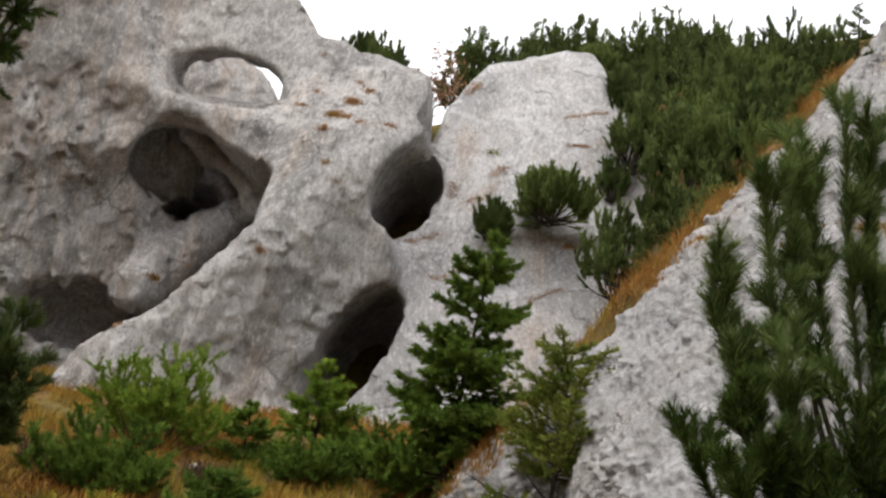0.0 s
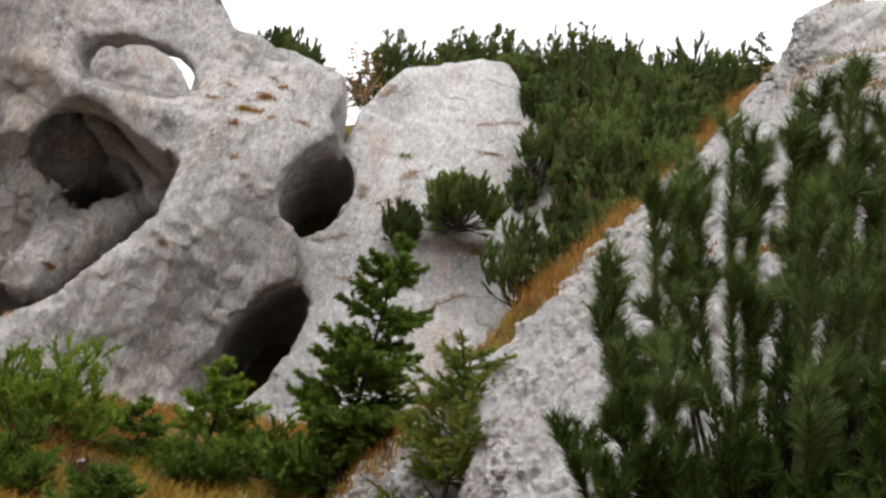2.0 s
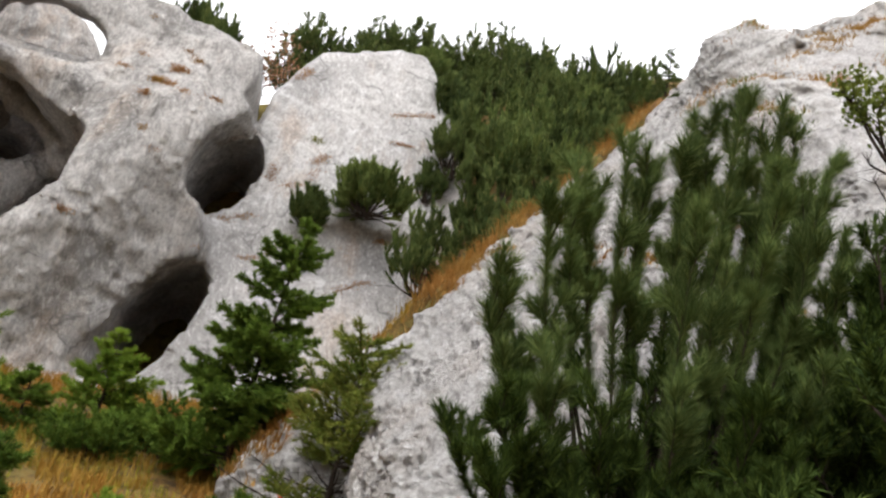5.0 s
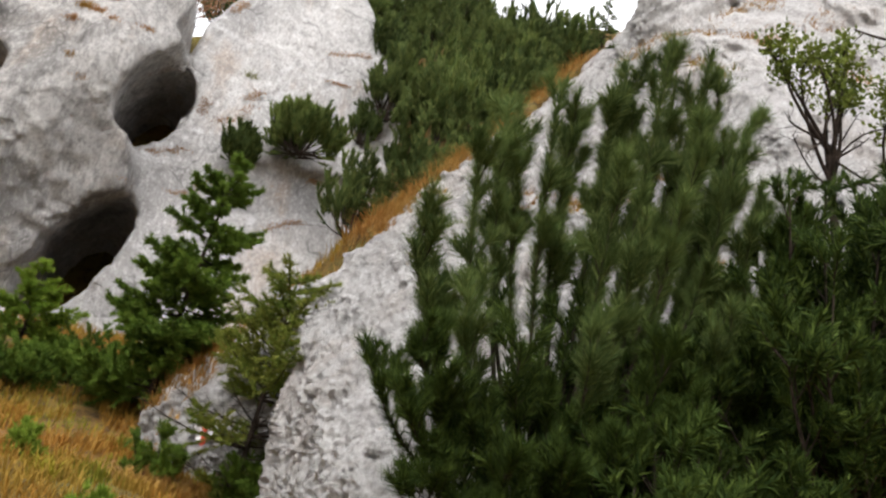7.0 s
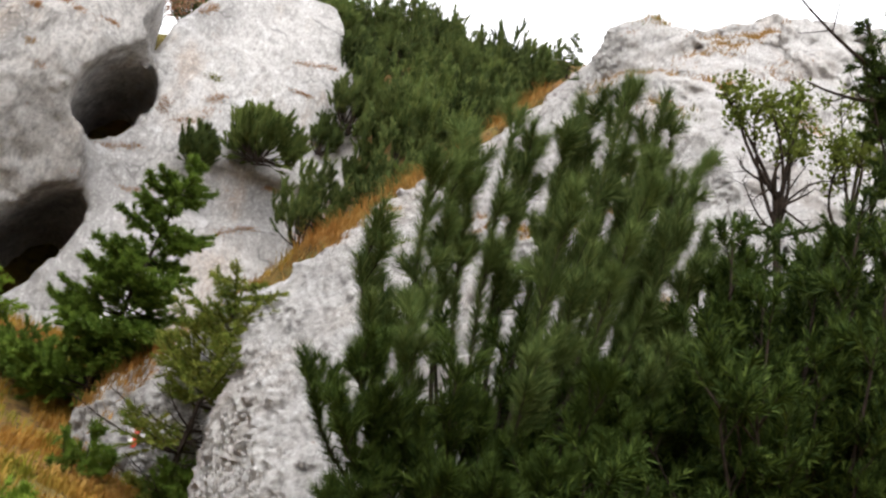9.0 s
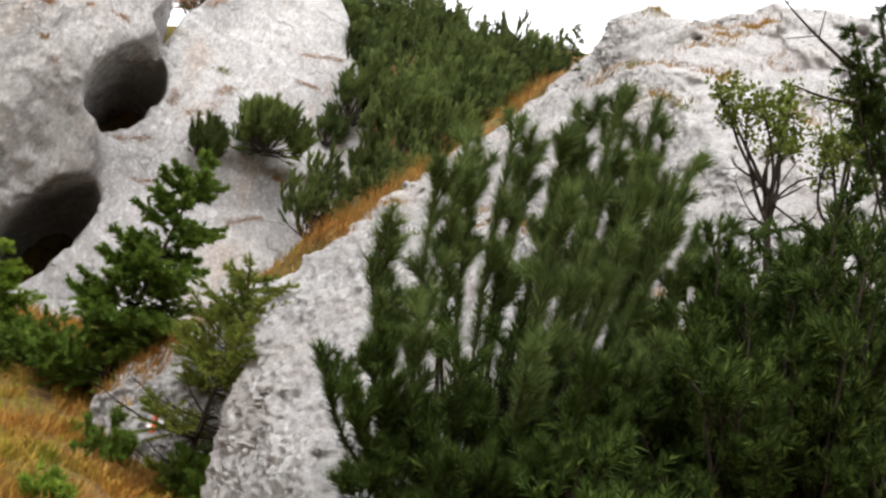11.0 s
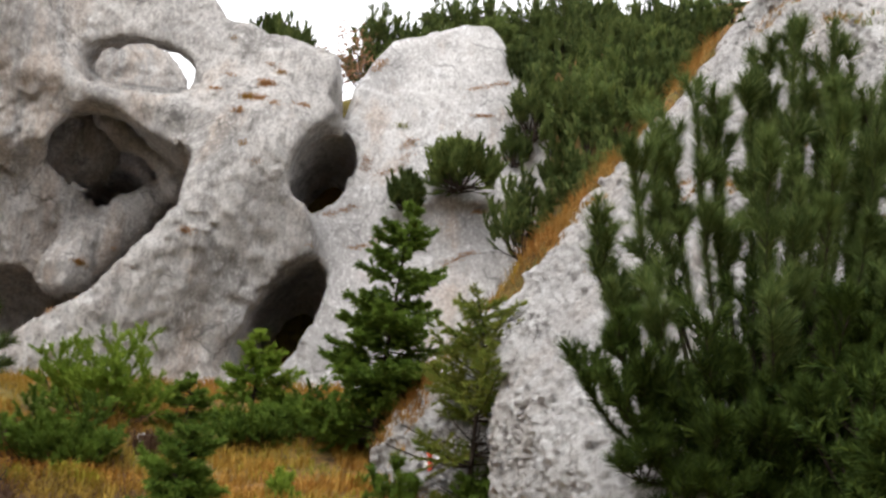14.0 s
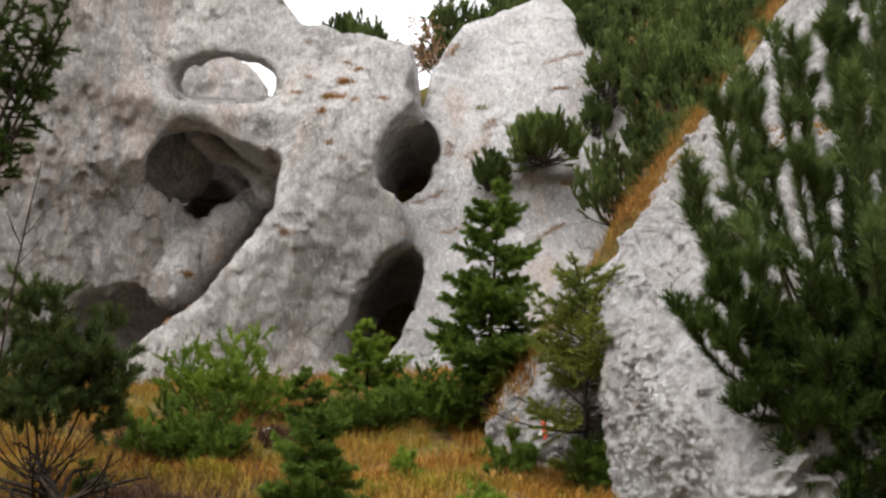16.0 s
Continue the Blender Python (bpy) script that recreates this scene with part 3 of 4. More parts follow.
def needle_tris(p0, p1, count, length, angle, width, g, taper=0.3):
    """Needles all round the twigs p0 to p1: one slim triangle each. count: needles a metre of twig."""
    p0, p1 = np.asarray(p0, float), np.asarray(p1, float)
    span = np.linalg.norm(p1 - p0, axis=1)
    reps = np.maximum((span * count).astype(int), 6)
    i = np.repeat(np.arange(len(p0)), reps)
    t = g.random(len(i))
    axis = unit(p1 - p0)[i]
    base = p0[i] + (p1 - p0)[i] * t[:, None]
    side = unit(np.cross(axis, g.normal(size=(len(i), 3))))
    spread = np.radians(angle) * (0.6 + 0.6 * g.random(len(i))) * (1 - taper * t)
    way = axis * np.cos(spread)[:, None] + side * np.sin(spread)[:, None]
    tip = base + way * (length * (0.7 + 0.5 * g.random(len(i))))[:, None]
    flat = unit(np.cross(way, g.normal(size=(len(i), 3)))) * width / 2
    return np.stack([base - flat, base + flat, tip], 1)


def leaf_quads(points, size, g, flat=0.5):
    """Small diamond leaves round the given points."""
    n = len(points)
    a = unit(g.normal(size=(n, 3)) + np.array((0, 0, flat)))
    b = unit(np.cross(a, g.normal(size=(n, 3))))
    s = (size * (0.6 + 0.7 * g.random(n)))[:, None]
    p = np.asarray(points)
    return np.stack([p, p + a * s * 0.5 + b * s * 0.3, p + a * s, p + a * s * 0.5 - b * s * 0.3], 1)


def tri_mesh(name, tris, material):
    return mesh_from(name, tris.reshape(-1, 3), np.arange(tris.shape[0] * tris.shape[1]).reshape(-1, tris.shape[1]), material, False)


def limb_with_shoots(wood, a, b, pull, r, g, shoots, length, start=0.35, rise=0.5, sides=5, forks=2, twigs=True, plume=0.0):
    """A limb as a tube with side shoots. Returns the ends of all its green twigs."""
    pts = bend(a, b, pull)
    wood.tube(pts, r, r * 0.3, sides)
    p0, p1 = [pts[-2] * 0.6 + pts[-1] * 0.4], [pts[-1]]
    if plume:
        k = int(plume * (len(pts) - 1))
        p0, p1 = list(pts[k:-1]), list(pts[k + 1:])
    for _ in range(shoots):
        t = start + (1 - start) * g.random()
        k = min(int(t * (len(pts) - 1)), len(pts) - 2)
        f = t * (len(pts) - 1) - k
        at = pts[k] * (1 - f) + pts[k + 1] * f
        tang = unit(pts[k + 1] - pts[k])
        way = unit(tang * 0.6 + unit(np.cross(tang, g.normal(size=3))) * 0.8 + np.array((0, 0, rise)))
        end = at + way * length * (0.6 + 0.6 * g.random()) * (1.1 - 0.4 * t) + np.array((0, 0, 0.15 * rise * length))
        mid = (at + end) / 2 - np.array((0, 0, 0.08 * rise * length))
        if twigs:
            wood.tube(np.stack([at, mid, end]), r * 0.3, r * 0.12, 4)
        p0.append(at * 0.65 + end * 0.35)
        p1.append(end)
        for _ in range(forks):
            s = mid + (end - mid) * 0.5 * g.random()
            e = s + unit(way + 0.8 * g.normal(size=3) + np.array((0, 0, rise))) * length * 0.5 * (0.5 + 0.6 * g.random())
            p0.append(s)
            p1.append(e)
    return np.array(p0), np.array(p1)


def pine(name, label, category, at, tips, seed, shoots, length, needle, material=None, r=0.02, group="", rise=0.55, start=0.35, wood_mat=None, forks=2, sweep=0.25, twigs=True, stem=0.0, plume=0.0):
    """A many-stemmed pine: one limb to each tip (places relative to its foot), each with its own needles."""
    g = np.random.default_rng(seed)
    root = thing(name, at, label, category, group)
    if stem:
        wood = Wood()
        wood.tube(bend((-0.1, 0, -0.2), (0.05, 0, stem), (0.15, 0.05, 0)), r * 2.4, r * 1.4, 7)
        part("trunk", wood.mesh("trunk", wood_mat or bark_dark), root)
    for tip in tips:
        tip = np.asarray(tip, float)
        wood = Wood()
        foot = np.array((0.08 * tip[0], 0.08 * tip[1], stem * 0.9 - 0.1)) + g.normal(size=3) * 0.03
        out = np.array((tip[0], tip[1], 0)) * sweep - np.array((0, 0, 0.12 * abs(tip[2])))
        p0, p1 = limb_with_shoots(wood, foot, tip, out, r * (0.6 + 0.5 * g.random()), g, shoots, length, start, rise, forks=forks, twigs=twigs, plume=plume)
        limb = part("limb", wood.mesh("limb", wood_mat or bark_dark), root)
        part("needles", tri_mesh("needles", needle_tris(p0, p1, needle[0], needle[1], needle[2], needle[3], g), material or needles_pine), limb)
    return root


def dome_tips(g, n, rx, ry, h, low=0.25):
    """Limb tips on an uneven dome."""
    a = g.random(n) * 2 * np.pi
    e = np.arcsin(low + (1 - low) * g.random(n))
    k = 0.75 + 0.4 * g.random(n)
    return np.stack([rx * np.cos(a) * np.cos(e) * k, ry * np.sin(a) * np.cos(e) * k, h * np.sin(e) * k], 1)


def spruce(name, label, at, height, radius, seed, material, whorls=17, per=6, lean=(0.0, 0.0), needle=(420, 0.065, 55, 0.014), bare=0.0, droop=0.12, twigs=18, group="", dead=0.0, taper=0.75):
    """A young conifer: one trunk, whorls of branches with flat sprays, each branch with its needles."""
    g = np.random.default_rng(seed)
    root = thing(name, at, label, "tree", group)
    top = np.array((lean[0], lean[1], height))
    trunk_pts = bend((0, 0, -0.15), top, (lean[0] * -0.3 + 0.02, 0, 0), 10)
    wood = Wood()
    wood.tube(trunk_pts, 0.012 + 0.012 * height, 0.006, 7)
    part("trunk", wood.mesh("trunk", bark_dark), root)
    p0s, p1s = [trunk_pts[-2]], [trunk_pts[-1]]
    for i in range(whorls):
        u = (i + 0.5) / whorls
        for j in range(per):
            t = min(0.99, bare + (1 - bare) * max(0.02, u + 1.1 / whorls * g.normal()))
            k = t * (len(trunk_pts) - 1)
            base = trunk_pts[int(k)] * (1 - k % 1) + trunk_pts[min(int(k) + 1, len(trunk_pts) - 1)] * (k % 1)
            a = 2 * np.pi * (j + 0.6 * g.random()) / per + i * 1.3
            reach = radius * (1 - t) ** taper * (0.3 + 0.9 * g.random()) + 0.05
            out = np.array((np.cos(a), np.sin(a), 0))
            end = base + out * reach + np.array((0, 0, reach * (0.35 * t + 0.1 - droop + 0.12 * g.normal())))
            branch = Wood()
            pts = bend(base, end, (0, 0, -0.12 * reach), 5)
            branch.tube(pts, 0.004 + 0.009 * reach, 0.002, 4)
            p0, p1 = [base + (end - base) * 0.35], [end]
            flat = np.cross(out, (0, 0, 1))
            n = max(3, int(twigs * reach / radius) + 2)
            for m in range(n):
                s = 0.25 + 0.7 * (m + g.random()) / n
                q = pts[min(int(s * 4), 3)] + (pts[min(int(s * 4) + 1, 4)] - pts[min(int(s * 4), 3)]) * (s * 4 % 1)
                w = unit(out * 0.7 + flat * (1 if m % 2 else -1) * 0.8 + np.array((0, 0, 0.1 + 0.5 * g.normal())))
                p0.append(q)
                p1.append(q + w * reach * 0.42 * (1.15 - s) * (0.7 + 0.6 * g.random()) + np.array((0, 0, 0.02)))
            if t < dead and g.random() < 0.85:
                for q0, q1 in zip(p0[1:], p1[1:]):
                    branch.tube(np.stack([q0, q1]), 0.003, 0.001, 3)
            ob = part("branch", branch.mesh("branch", bark_dark), root)
            if len(branch.v) > 1:
                continue
            tris = needle_tris(np.array(p0), np.array(p1), needle[0], needle[1], needle[2], needle[3], g)
            part("needles", tri_mesh("needles", tris, material), ob)
    part("leader", tri_mesh("leader", needle_tris(np.array(p0s), np.array(p1s), needle[0] * 1.5, needle[1], 40, needle[3], g), material), root)
    return root


def shrub(name, label, category, at, tips, seed, leaf, leaf_size, leaves, r=0.018, bark=None, start=0.55, length=0.3, spread=0.06, shoots=6, forking=0.4, bare=()):
    """An open broad-leaved shrub: stem, limbs and loose leaves at the twigs' ends."""
    g = np.random.default_rng(seed)
    root = thing(name, at, label, category)
    fork = np.mean(np.asarray(tips, float), axis=0) * forking
    wood = Wood()
    wood.tube(bend((0, 0, -0.15), fork, (0.03, 0, 0)), r * 1.6, r)
    part("trunk", wood.mesh("trunk", bark or bark_dark), root)
    for tip in tips:
        w = Wood()
        p0, p1 = limb_with_shoots(w, fork * (0.62 + 0.38 * g.random()), tip, g.normal(size=3) * 0.22, r * 0.7, g, shoots, length, start, 0.3, plume=0.75)
        limb = part("limb", w.mesh("limb", bark or bark_dark), root)
        i = g.integers(0, len(p0), leaves)
        pts = p0[i] + (p1 - p0)[i] * (0.3 + 0.8 * g.random(leaves))[:, None] + g.normal(size=(leaves, 3)) * spread
        part("leaves", tri_mesh("leaves", leaf_quads(pts, leaf_size, g), leaf), limb)
    for low, tip in bare:
        w = Wood()
        limb_with_shoots(w, fork * low * (0.7 + 0.35 * g.random()), tip, g.normal(size=3) * 0.14, r * 0.45, g, shoots, length * 0.7, 0.25, 0.1)
        part("bare_limb", w.mesh("bare_limb", bark or bark_dark), root, "leafless dark limb")
    return root


def blades(points, height, width, g, lean=0.35):
    """Bent grass blades of two triangles each, rooted at the points."""
    n = len(points)
    p = np.asarray(points, float)
    h = (height * (0.5 + 0.8 * g.random(n)))[:, None]
    a = g.random(n) * 2 * np.pi
    out = np.stack([np.cos(a), np.sin(a), 0 * a], 1)
    side = np.stack([-np.sin(a), np.cos(a), 0 * a], 1) * width / 2
    bow = (lean * (0.4 + g.random(n)))[:, None]
    up = np.array((0, 0, 1.0))
    mid = p + up * h * 0.6 + out * h * bow * 0.35
    tip = p + up * h * (1 - 0.3 * bow) + out * h * bow
    return np.concatenate([np.stack([p - side, p + side, mid + side * 0.7], 1), np.stack([p - side, mid + side * 0.7, mid - side * 0.7], 1),
                           np.stack([mid - side * 0.7, mid + side * 0.7, tip], 1)])


# foreground pine beside the bank
g = np.random.default_rng(11)
foot = np.array((2.6, 5.75, 1.9))
TIPS = [(1.46, 5.5, 3.3), (1.62, 5.6, 3.0), (1.73, 5.6, 3.72), (1.86, 5.7, 4.0), (2.0, 5.8, 4.1), (2.16, 5.7, 4.25), (2.34, 5.8, 4.3), (2.52, 5.7, 4.52), (2.65, 5.8, 4.6),
        (2.78, 5.6, 4.84), (2.9, 5.7, 4.7), (3.05, 5.6, 4.9), (3.22, 5.7, 4.66), (3.36, 5.7, 4.5), (3.52, 5.8, 4.62), (3.7, 5.8, 4.3), (2.45, 5.3, 3.95), (2.85, 5.2, 4.1), (3.15, 5.3, 4.1),
        (2.6, 5.2, 3.6), (3.35, 5.3, 3.75), (3.6, 5.4, 3.8),
        (1.44, 5.5, 2.4), (1.56, 5.3, 2.66), (1.66, 5.2, 2.35), (1.75, 5.3, 2.9), (1.52, 5.1, 2.25), (1.74, 5.2, 2.05), (1.68, 5.2, 1.85), (1.88, 5.1, 1.72), (2.06, 5.0, 1.75), (1.87, 5.2, 2.3),
        (2.0, 5.0, 2.05), (2.3, 5.0, 2.1), (2.26, 5.2, 2.5), (2.0, 5.1, 2.7), (2.4, 5.1, 2.9), (2.75, 5.0, 2.8), (2.6, 5.0, 2.3), (2.9, 4.9, 2.6), (2.2, 5.0, 1.45),
        (2.4, 4.9, 1.55), (2.65, 4.8, 1.65), (2.85, 4.8, 1.8), (1.95, 5.2, 1.5), (2.15, 5.3, 1.6), (2.35, 5.2, 1.75), (3.1, 5.0, 3.1), (3.4, 5.1, 3.2)]
TIPS = [np.array(t) - foot for t in TIPS]
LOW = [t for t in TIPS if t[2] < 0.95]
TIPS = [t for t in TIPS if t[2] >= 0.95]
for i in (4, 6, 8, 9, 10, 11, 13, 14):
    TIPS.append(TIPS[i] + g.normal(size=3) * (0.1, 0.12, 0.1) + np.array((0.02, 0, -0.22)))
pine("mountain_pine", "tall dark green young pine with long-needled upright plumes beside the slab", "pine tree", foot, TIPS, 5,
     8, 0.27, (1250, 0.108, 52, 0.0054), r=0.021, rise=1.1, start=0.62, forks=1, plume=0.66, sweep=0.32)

# Lower limbs of the same pine, their shade put into darker needles.
pine("pine_bush", "low limbs of the tall pine, needles darkened to stand in for shade", "bush", foot, LOW, 6,
     9, 0.27, (1000, 0.09, 48, 0.0055), needles_dark_shaded, r=0.018, rise=1.0, start=0.55, forks=1, plume=0.6, sweep=0.3)

# darker pine bush to its right
foot = np.array((4.15, 4.95, 2.1))
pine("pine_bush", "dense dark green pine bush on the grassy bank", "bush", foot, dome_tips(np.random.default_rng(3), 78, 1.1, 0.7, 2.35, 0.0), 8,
     10, 0.34, (330, 0.075, 50, 0.0125), needles_dark_shaded, r=0.02)

# Filler bushes, added dark to stand in for the shaded mass below the pine.
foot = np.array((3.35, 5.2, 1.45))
pine("pine_bush", "low filler pine bush under the tall pine, coloured dark for shade", "bush", foot, dome_tips(np.random.default_rng(4), 44, 1.0, 0.55, 1.55, 0.0), 9,
     11, 0.36, (340, 0.08, 55, 0.0125), needles_dark_shaded, r=0.02)
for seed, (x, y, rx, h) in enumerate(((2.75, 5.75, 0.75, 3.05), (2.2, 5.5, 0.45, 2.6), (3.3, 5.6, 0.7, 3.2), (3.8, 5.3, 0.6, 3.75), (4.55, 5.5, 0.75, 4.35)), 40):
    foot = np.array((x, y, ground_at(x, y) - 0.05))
    pine("pine_bush", "filler pine growth round the foot of the tall pine, coloured dark for shade", "bush", foot, dome_tips(np.random.default_rng(seed), 56, rx, 0.4, 1.02 * (h - foot[2]), 0.0), seed,
         9, 0.3, (300, 0.085, 50, 0.013), needles_dark_shaded, r=0.016)
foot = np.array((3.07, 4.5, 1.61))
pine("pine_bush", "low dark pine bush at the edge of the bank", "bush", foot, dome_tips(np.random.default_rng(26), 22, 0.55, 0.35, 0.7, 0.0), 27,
     9, 0.25, (340, 0.08, 55, 0.0125), needles_dark_shaded, r=0.015)
foot = np.array((5.2, 5.7, 2.6))
pine("pine_bush", "dense dark green pine bush on the grassy bank", "bush", foot, dome_tips(np.random.default_rng(6), 50, 1.0, 0.7, 2.1, 0.0), 10,
     9, 0.36, (300, 0.085, 55, 0.014), needles_dark_shaded, r=0.02)
# One more filler bush, its dark colour standing in for shade.
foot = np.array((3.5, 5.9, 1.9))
pine("pine_bush", "filler pine bush between the tall pine and the slab, coloured dark for shade", "bush", foot, dome_tips(np.random.default_rng(16), 30, 0.8, 0.4, 1.35, 0.0), 12,
     9, 0.36, (300, 0.085, 55, 0.014), needles_dark_shaded, r=0.02)

# pines on the other side of the meadow
foot = np.array((-3.75, 9.0, 1.25))
pine("leaning_pine", "low gnarled pine with bare dead lower branches", "pine tree", foot,
     [(-0.58, 0.1, 1.95), (-0.25, 0, 2.05), (0.08, -0.1, 1.85), (0.48, 0, 1.68), (0.63, 0.1, 1.3), (-0.5, -0.2, 1.3), (0.05, -0.3, 1.3), (0.3, -0.2, 1.45),
      (-0.3, 0.2, 1.6), (-0.8, 0, 1.6), (0.2, 0.2, 1.6), (-0.05, -0.2, 1.65), (0.5, -0.1, 1.3), (-0.9, 0.1, 1.3), (-0.6, -0.2, 1.0), (0.2, -0.3, 0.95), (-0.15, -0.3, 1.1),
      (0.7, 0.1, 1.15), (0.45, 0.2, 1.8), (-0.1, 0.1, 2.1)], 21,
     11, 0.36, (470, 0.1, 52, 0.011), needles_mugo_dark, r=0.01, sweep=0.35, start=0.42, stem=0.4)
dead = thing("dead_branches", (-3.45, 8.8, 1.25), "gnarled bare dead branches under the low pine", "branch")
g = np.random.default_rng(24)
for i in range(18):
    w = Wood()
    a = np.array((0.5 * g.random() - 0.35, 0.2 * g.normal(), 0.1 * g.random()))
    limb_with_shoots(w, a, a + np.array((0.5 * g.normal() + 0.05, 0.25 * g.normal(), 0.15 + 0.35 * g.random())), g.normal(size=3) * 0.15, 0.025, g, 5, 0.25, 0.3, 0.1)
    part("limb", w.mesh("limb", bark_dark), dead)
w = Wood()
limb_with_shoots(w, (-3.75, 8.0, 1.2), (-3.55, 8.0, 4.25), (-0.15, 0, 0), 0.016, np.random.default_rng(29), 6, 0.4, 0.5, 0.6)
tagged(new("bare_sapling", w.mesh("bare_sapling", bark_dark)), "thin bare dead sapling without leaves", "sapling")
foot = np.array((-6.3, 10.0, 1.4))
pine("tall_pine", "tall dark conifer reaching its boughs over the meadow", "conifer", foot,
     [(1.5, 0, 5.45), (2.0, 0, 5.2), (1.85, 0.1, 4.7), (1.2, 0, 4.9), (0.9, 0, 5.6), (1.75, -0.1, 5.0), (1.3, 0.1, 5.7), (1.95, 0.1, 5.55), (0.4, 0, 6.2)], 22,
     20, 0.36, (420, 0.07, 60, 0.014), needles_dark_shaded, r=0.05, start=0.68, rise=-0.1, sweep=-0.2)


# young spruces and bushes on the meadow
def planted(x, y, dz=0.0):
    return (x, y, ground_at(x, y) - 0.05 + dz)


spruce("young_spruce", "young green spruce with a full pointed crown", planted(0.54, 12.3), 3.4, 1.1, 31, needles_spruce, 16, 9, (0.25, 0.0), (400, 0.065, 55, 0.015), droop=0.03, twigs=26, taper=0.55, bare=0.12)
spruce("thin_spruce", "sparse olive-green spruce with dry twigs, before the painted rock", planted(1.52, 10.45), 2.4, 1.12, 32, needles_dry, 16, 6, (0.06, -0.1), (330, 0.06, 55, 0.012), 0.15, -0.1, dead=0.5, taper=0.4, twigs=24)
spruce("small_spruce", "small dark green spruce in the golden grass", planted(-0.98, 7.3), 1.02, 0.5, 33, needles_spruce, 18, 7, (0.03, 0), (560, 0.055, 60, 0.009), droop=0.08, taper=0.5)
spruce("bushy_spruce", "bushy little spruce growing below the cave", planted(-1.1, 13.6), 1.35, 0.9, 34, needles_bright, 10, 8, (0.0, 0), (380, 0.06, 55, 0.013))
spruce("bushy_spruce", "bushy little spruce growing below the cave", planted(-1.9, 13.2), 0.75, 0.6, 35, needles_spruce, 8, 8, (0.0, 0), (380, 0.06, 55, 0.013))
G_LOW = "low green bushes on the meadow"
for i, (x, y, rx, h, mat, lab) in enumerate((
        (-2.85, 11.0, 0.75, 0.72, needles_spruce, "low dark green juniper bush in golden grass"),
        (-2.95, 13.0, 0.95, 1.15, needles_bright, "feathery bright green bush at the foot of the cliff"),
        (-0.35, 13.4, 0.55, 0.75, needles_spruce, "dark green shrub among the young spruces"),
        (0.2, 13.2, 0.45, 0.6, needles_spruce, "dark green shrub among the young spruces"),
        (-1.0, 12.6, 0.5, 0.55, needles_spruce, "dark green shrub among the young spruces"),
        (0.75, 10.6, 0.3, 0.55, needles_spruce, "little green conifer seedling before the painted rock"),
        (1.75, 10.4, 0.5, 0.62, needles_spruce, "dense green shrub at the foot of the slab"),
        (-0.35, 10.0, 0.18, 0.32, needles_bright, "small green shrublet in the meadow"),
        (0.35, 8.2, 0.2, 0.3, needles_bright, "small green shrublet in the meadow"),
        (-3.4, 9.4, 0.15, 0.3, needles_spruce, "small green shrublet in the meadow"))):
    n = 34 if rx > 0.4 else 12
    pine("low_bush", lab, "bush", planted(x, y), dome_tips(np.random.default_rng(50 + i), n, rx, rx * 0.8, h, 0.3), 60 + i, 7, 0.32 * rx + 0.08,
         (330, 0.06, 52, 0.013), mat, r=0.01, group=G_LOW, rise=0.6, twigs=False)

# mountain pines on the slab, in the gully and along the ridge
G_MUGO = "mountain pines on the rocks"
g = np.random.default_rng(71)


def mugo(x, y, z, rx, h, seed, label="dense dark green mountain pine bush on the rock", n=15, low=0.05):
    pine("mugo_pine", label, "bush", (x, y, z), dome_tips(np.random.default_rng(seed), n, rx, rx * 0.8, h, low), seed, 6, 0.45 * rx + 0.2,
         (185, 0.11, 30, 0.023), (needles_mugo, needles_mugo_light, needles_mugo_dark, needles_mugo)[seed % 4], r=0.016, group=G_MUGO, rise=1.6, forks=1, start=0.45, twigs=False, plume=0.66)


for i, (x, y, z, s) in enumerate(((2.95, 17.3, 7.95, 0.3), (3.2, 17.3, 8.7, 0.42), (3.05, 18.1, 10.1, 0.4), (2.75, 18.7, 10.9, 0.45), (3.4, 17.6, 9.4, 0.45))):
    mugo(x, y, z, s * 0.8, s * 1.6, 190 + i, "upright mountain pine at the edge of the pale wall", 16, 0.1)
mugo(1.85, 16.6, 7.15, 0.66, 0.45, 101, "rounded dark mountain pine on a ledge of the pale wall", 40, -0.3)
mugo(0.88, 16.6, 6.65, 0.26, 0.4, 102, "small mountain pine on a ledge of the pale wall", 24, -0.35)
mugo(2.85, 15.3, 5.6, 0.62, 1.15, 103, "mountain pine rooted beside the grassy gully", 30)
for i, (x, y, z, s) in enumerate(((3.3, 18.0, 9.6, 0.7), (3.3, 17.2, 8.5, 0.6), (4.2, 18.3, 9.9, 0.9), (4.1, 17.2, 8.8, 0.9),
                                  (3.9, 16.2, 7.4, 0.75), (5.2, 18.0, 10.0, 1.0), (5.0, 16.8, 8.8, 0.95), (4.6, 15.8, 7.5, 0.7),
                                  (6.1, 17.6, 10.2, 0.95), (5.8, 16.6, 9.4, 0.8), (5.3, 16.0, 8.3, 0.7), (6.5, 17.1, 10.6, 0.65), (4.2, 15.2, 6.7, 0.5),
                                  (4.9, 17.5, 9.9, 0.8), (5.6, 17.3, 10.1, 0.85), (6.5, 18.2, 10.6, 0.75), (5.9, 18.6, 10.5, 0.85), (4.8, 18.9, 10.7, 0.9), (3.8, 19.0, 10.4, 0.8),
                                  (5.4, 16.4, 8.9, 0.7), (6.2, 16.9, 10.2, 0.7), (4.6, 16.5, 8.3, 0.8), (7.0, 17.6, 10.9, 0.6))):
    mugo(x, y, z, s * 0.72, s * (1.5, 2.2, 1.8)[i % 3], 110 + i, "dense dark green mountain pine in the steep gully", 14, 0.25)
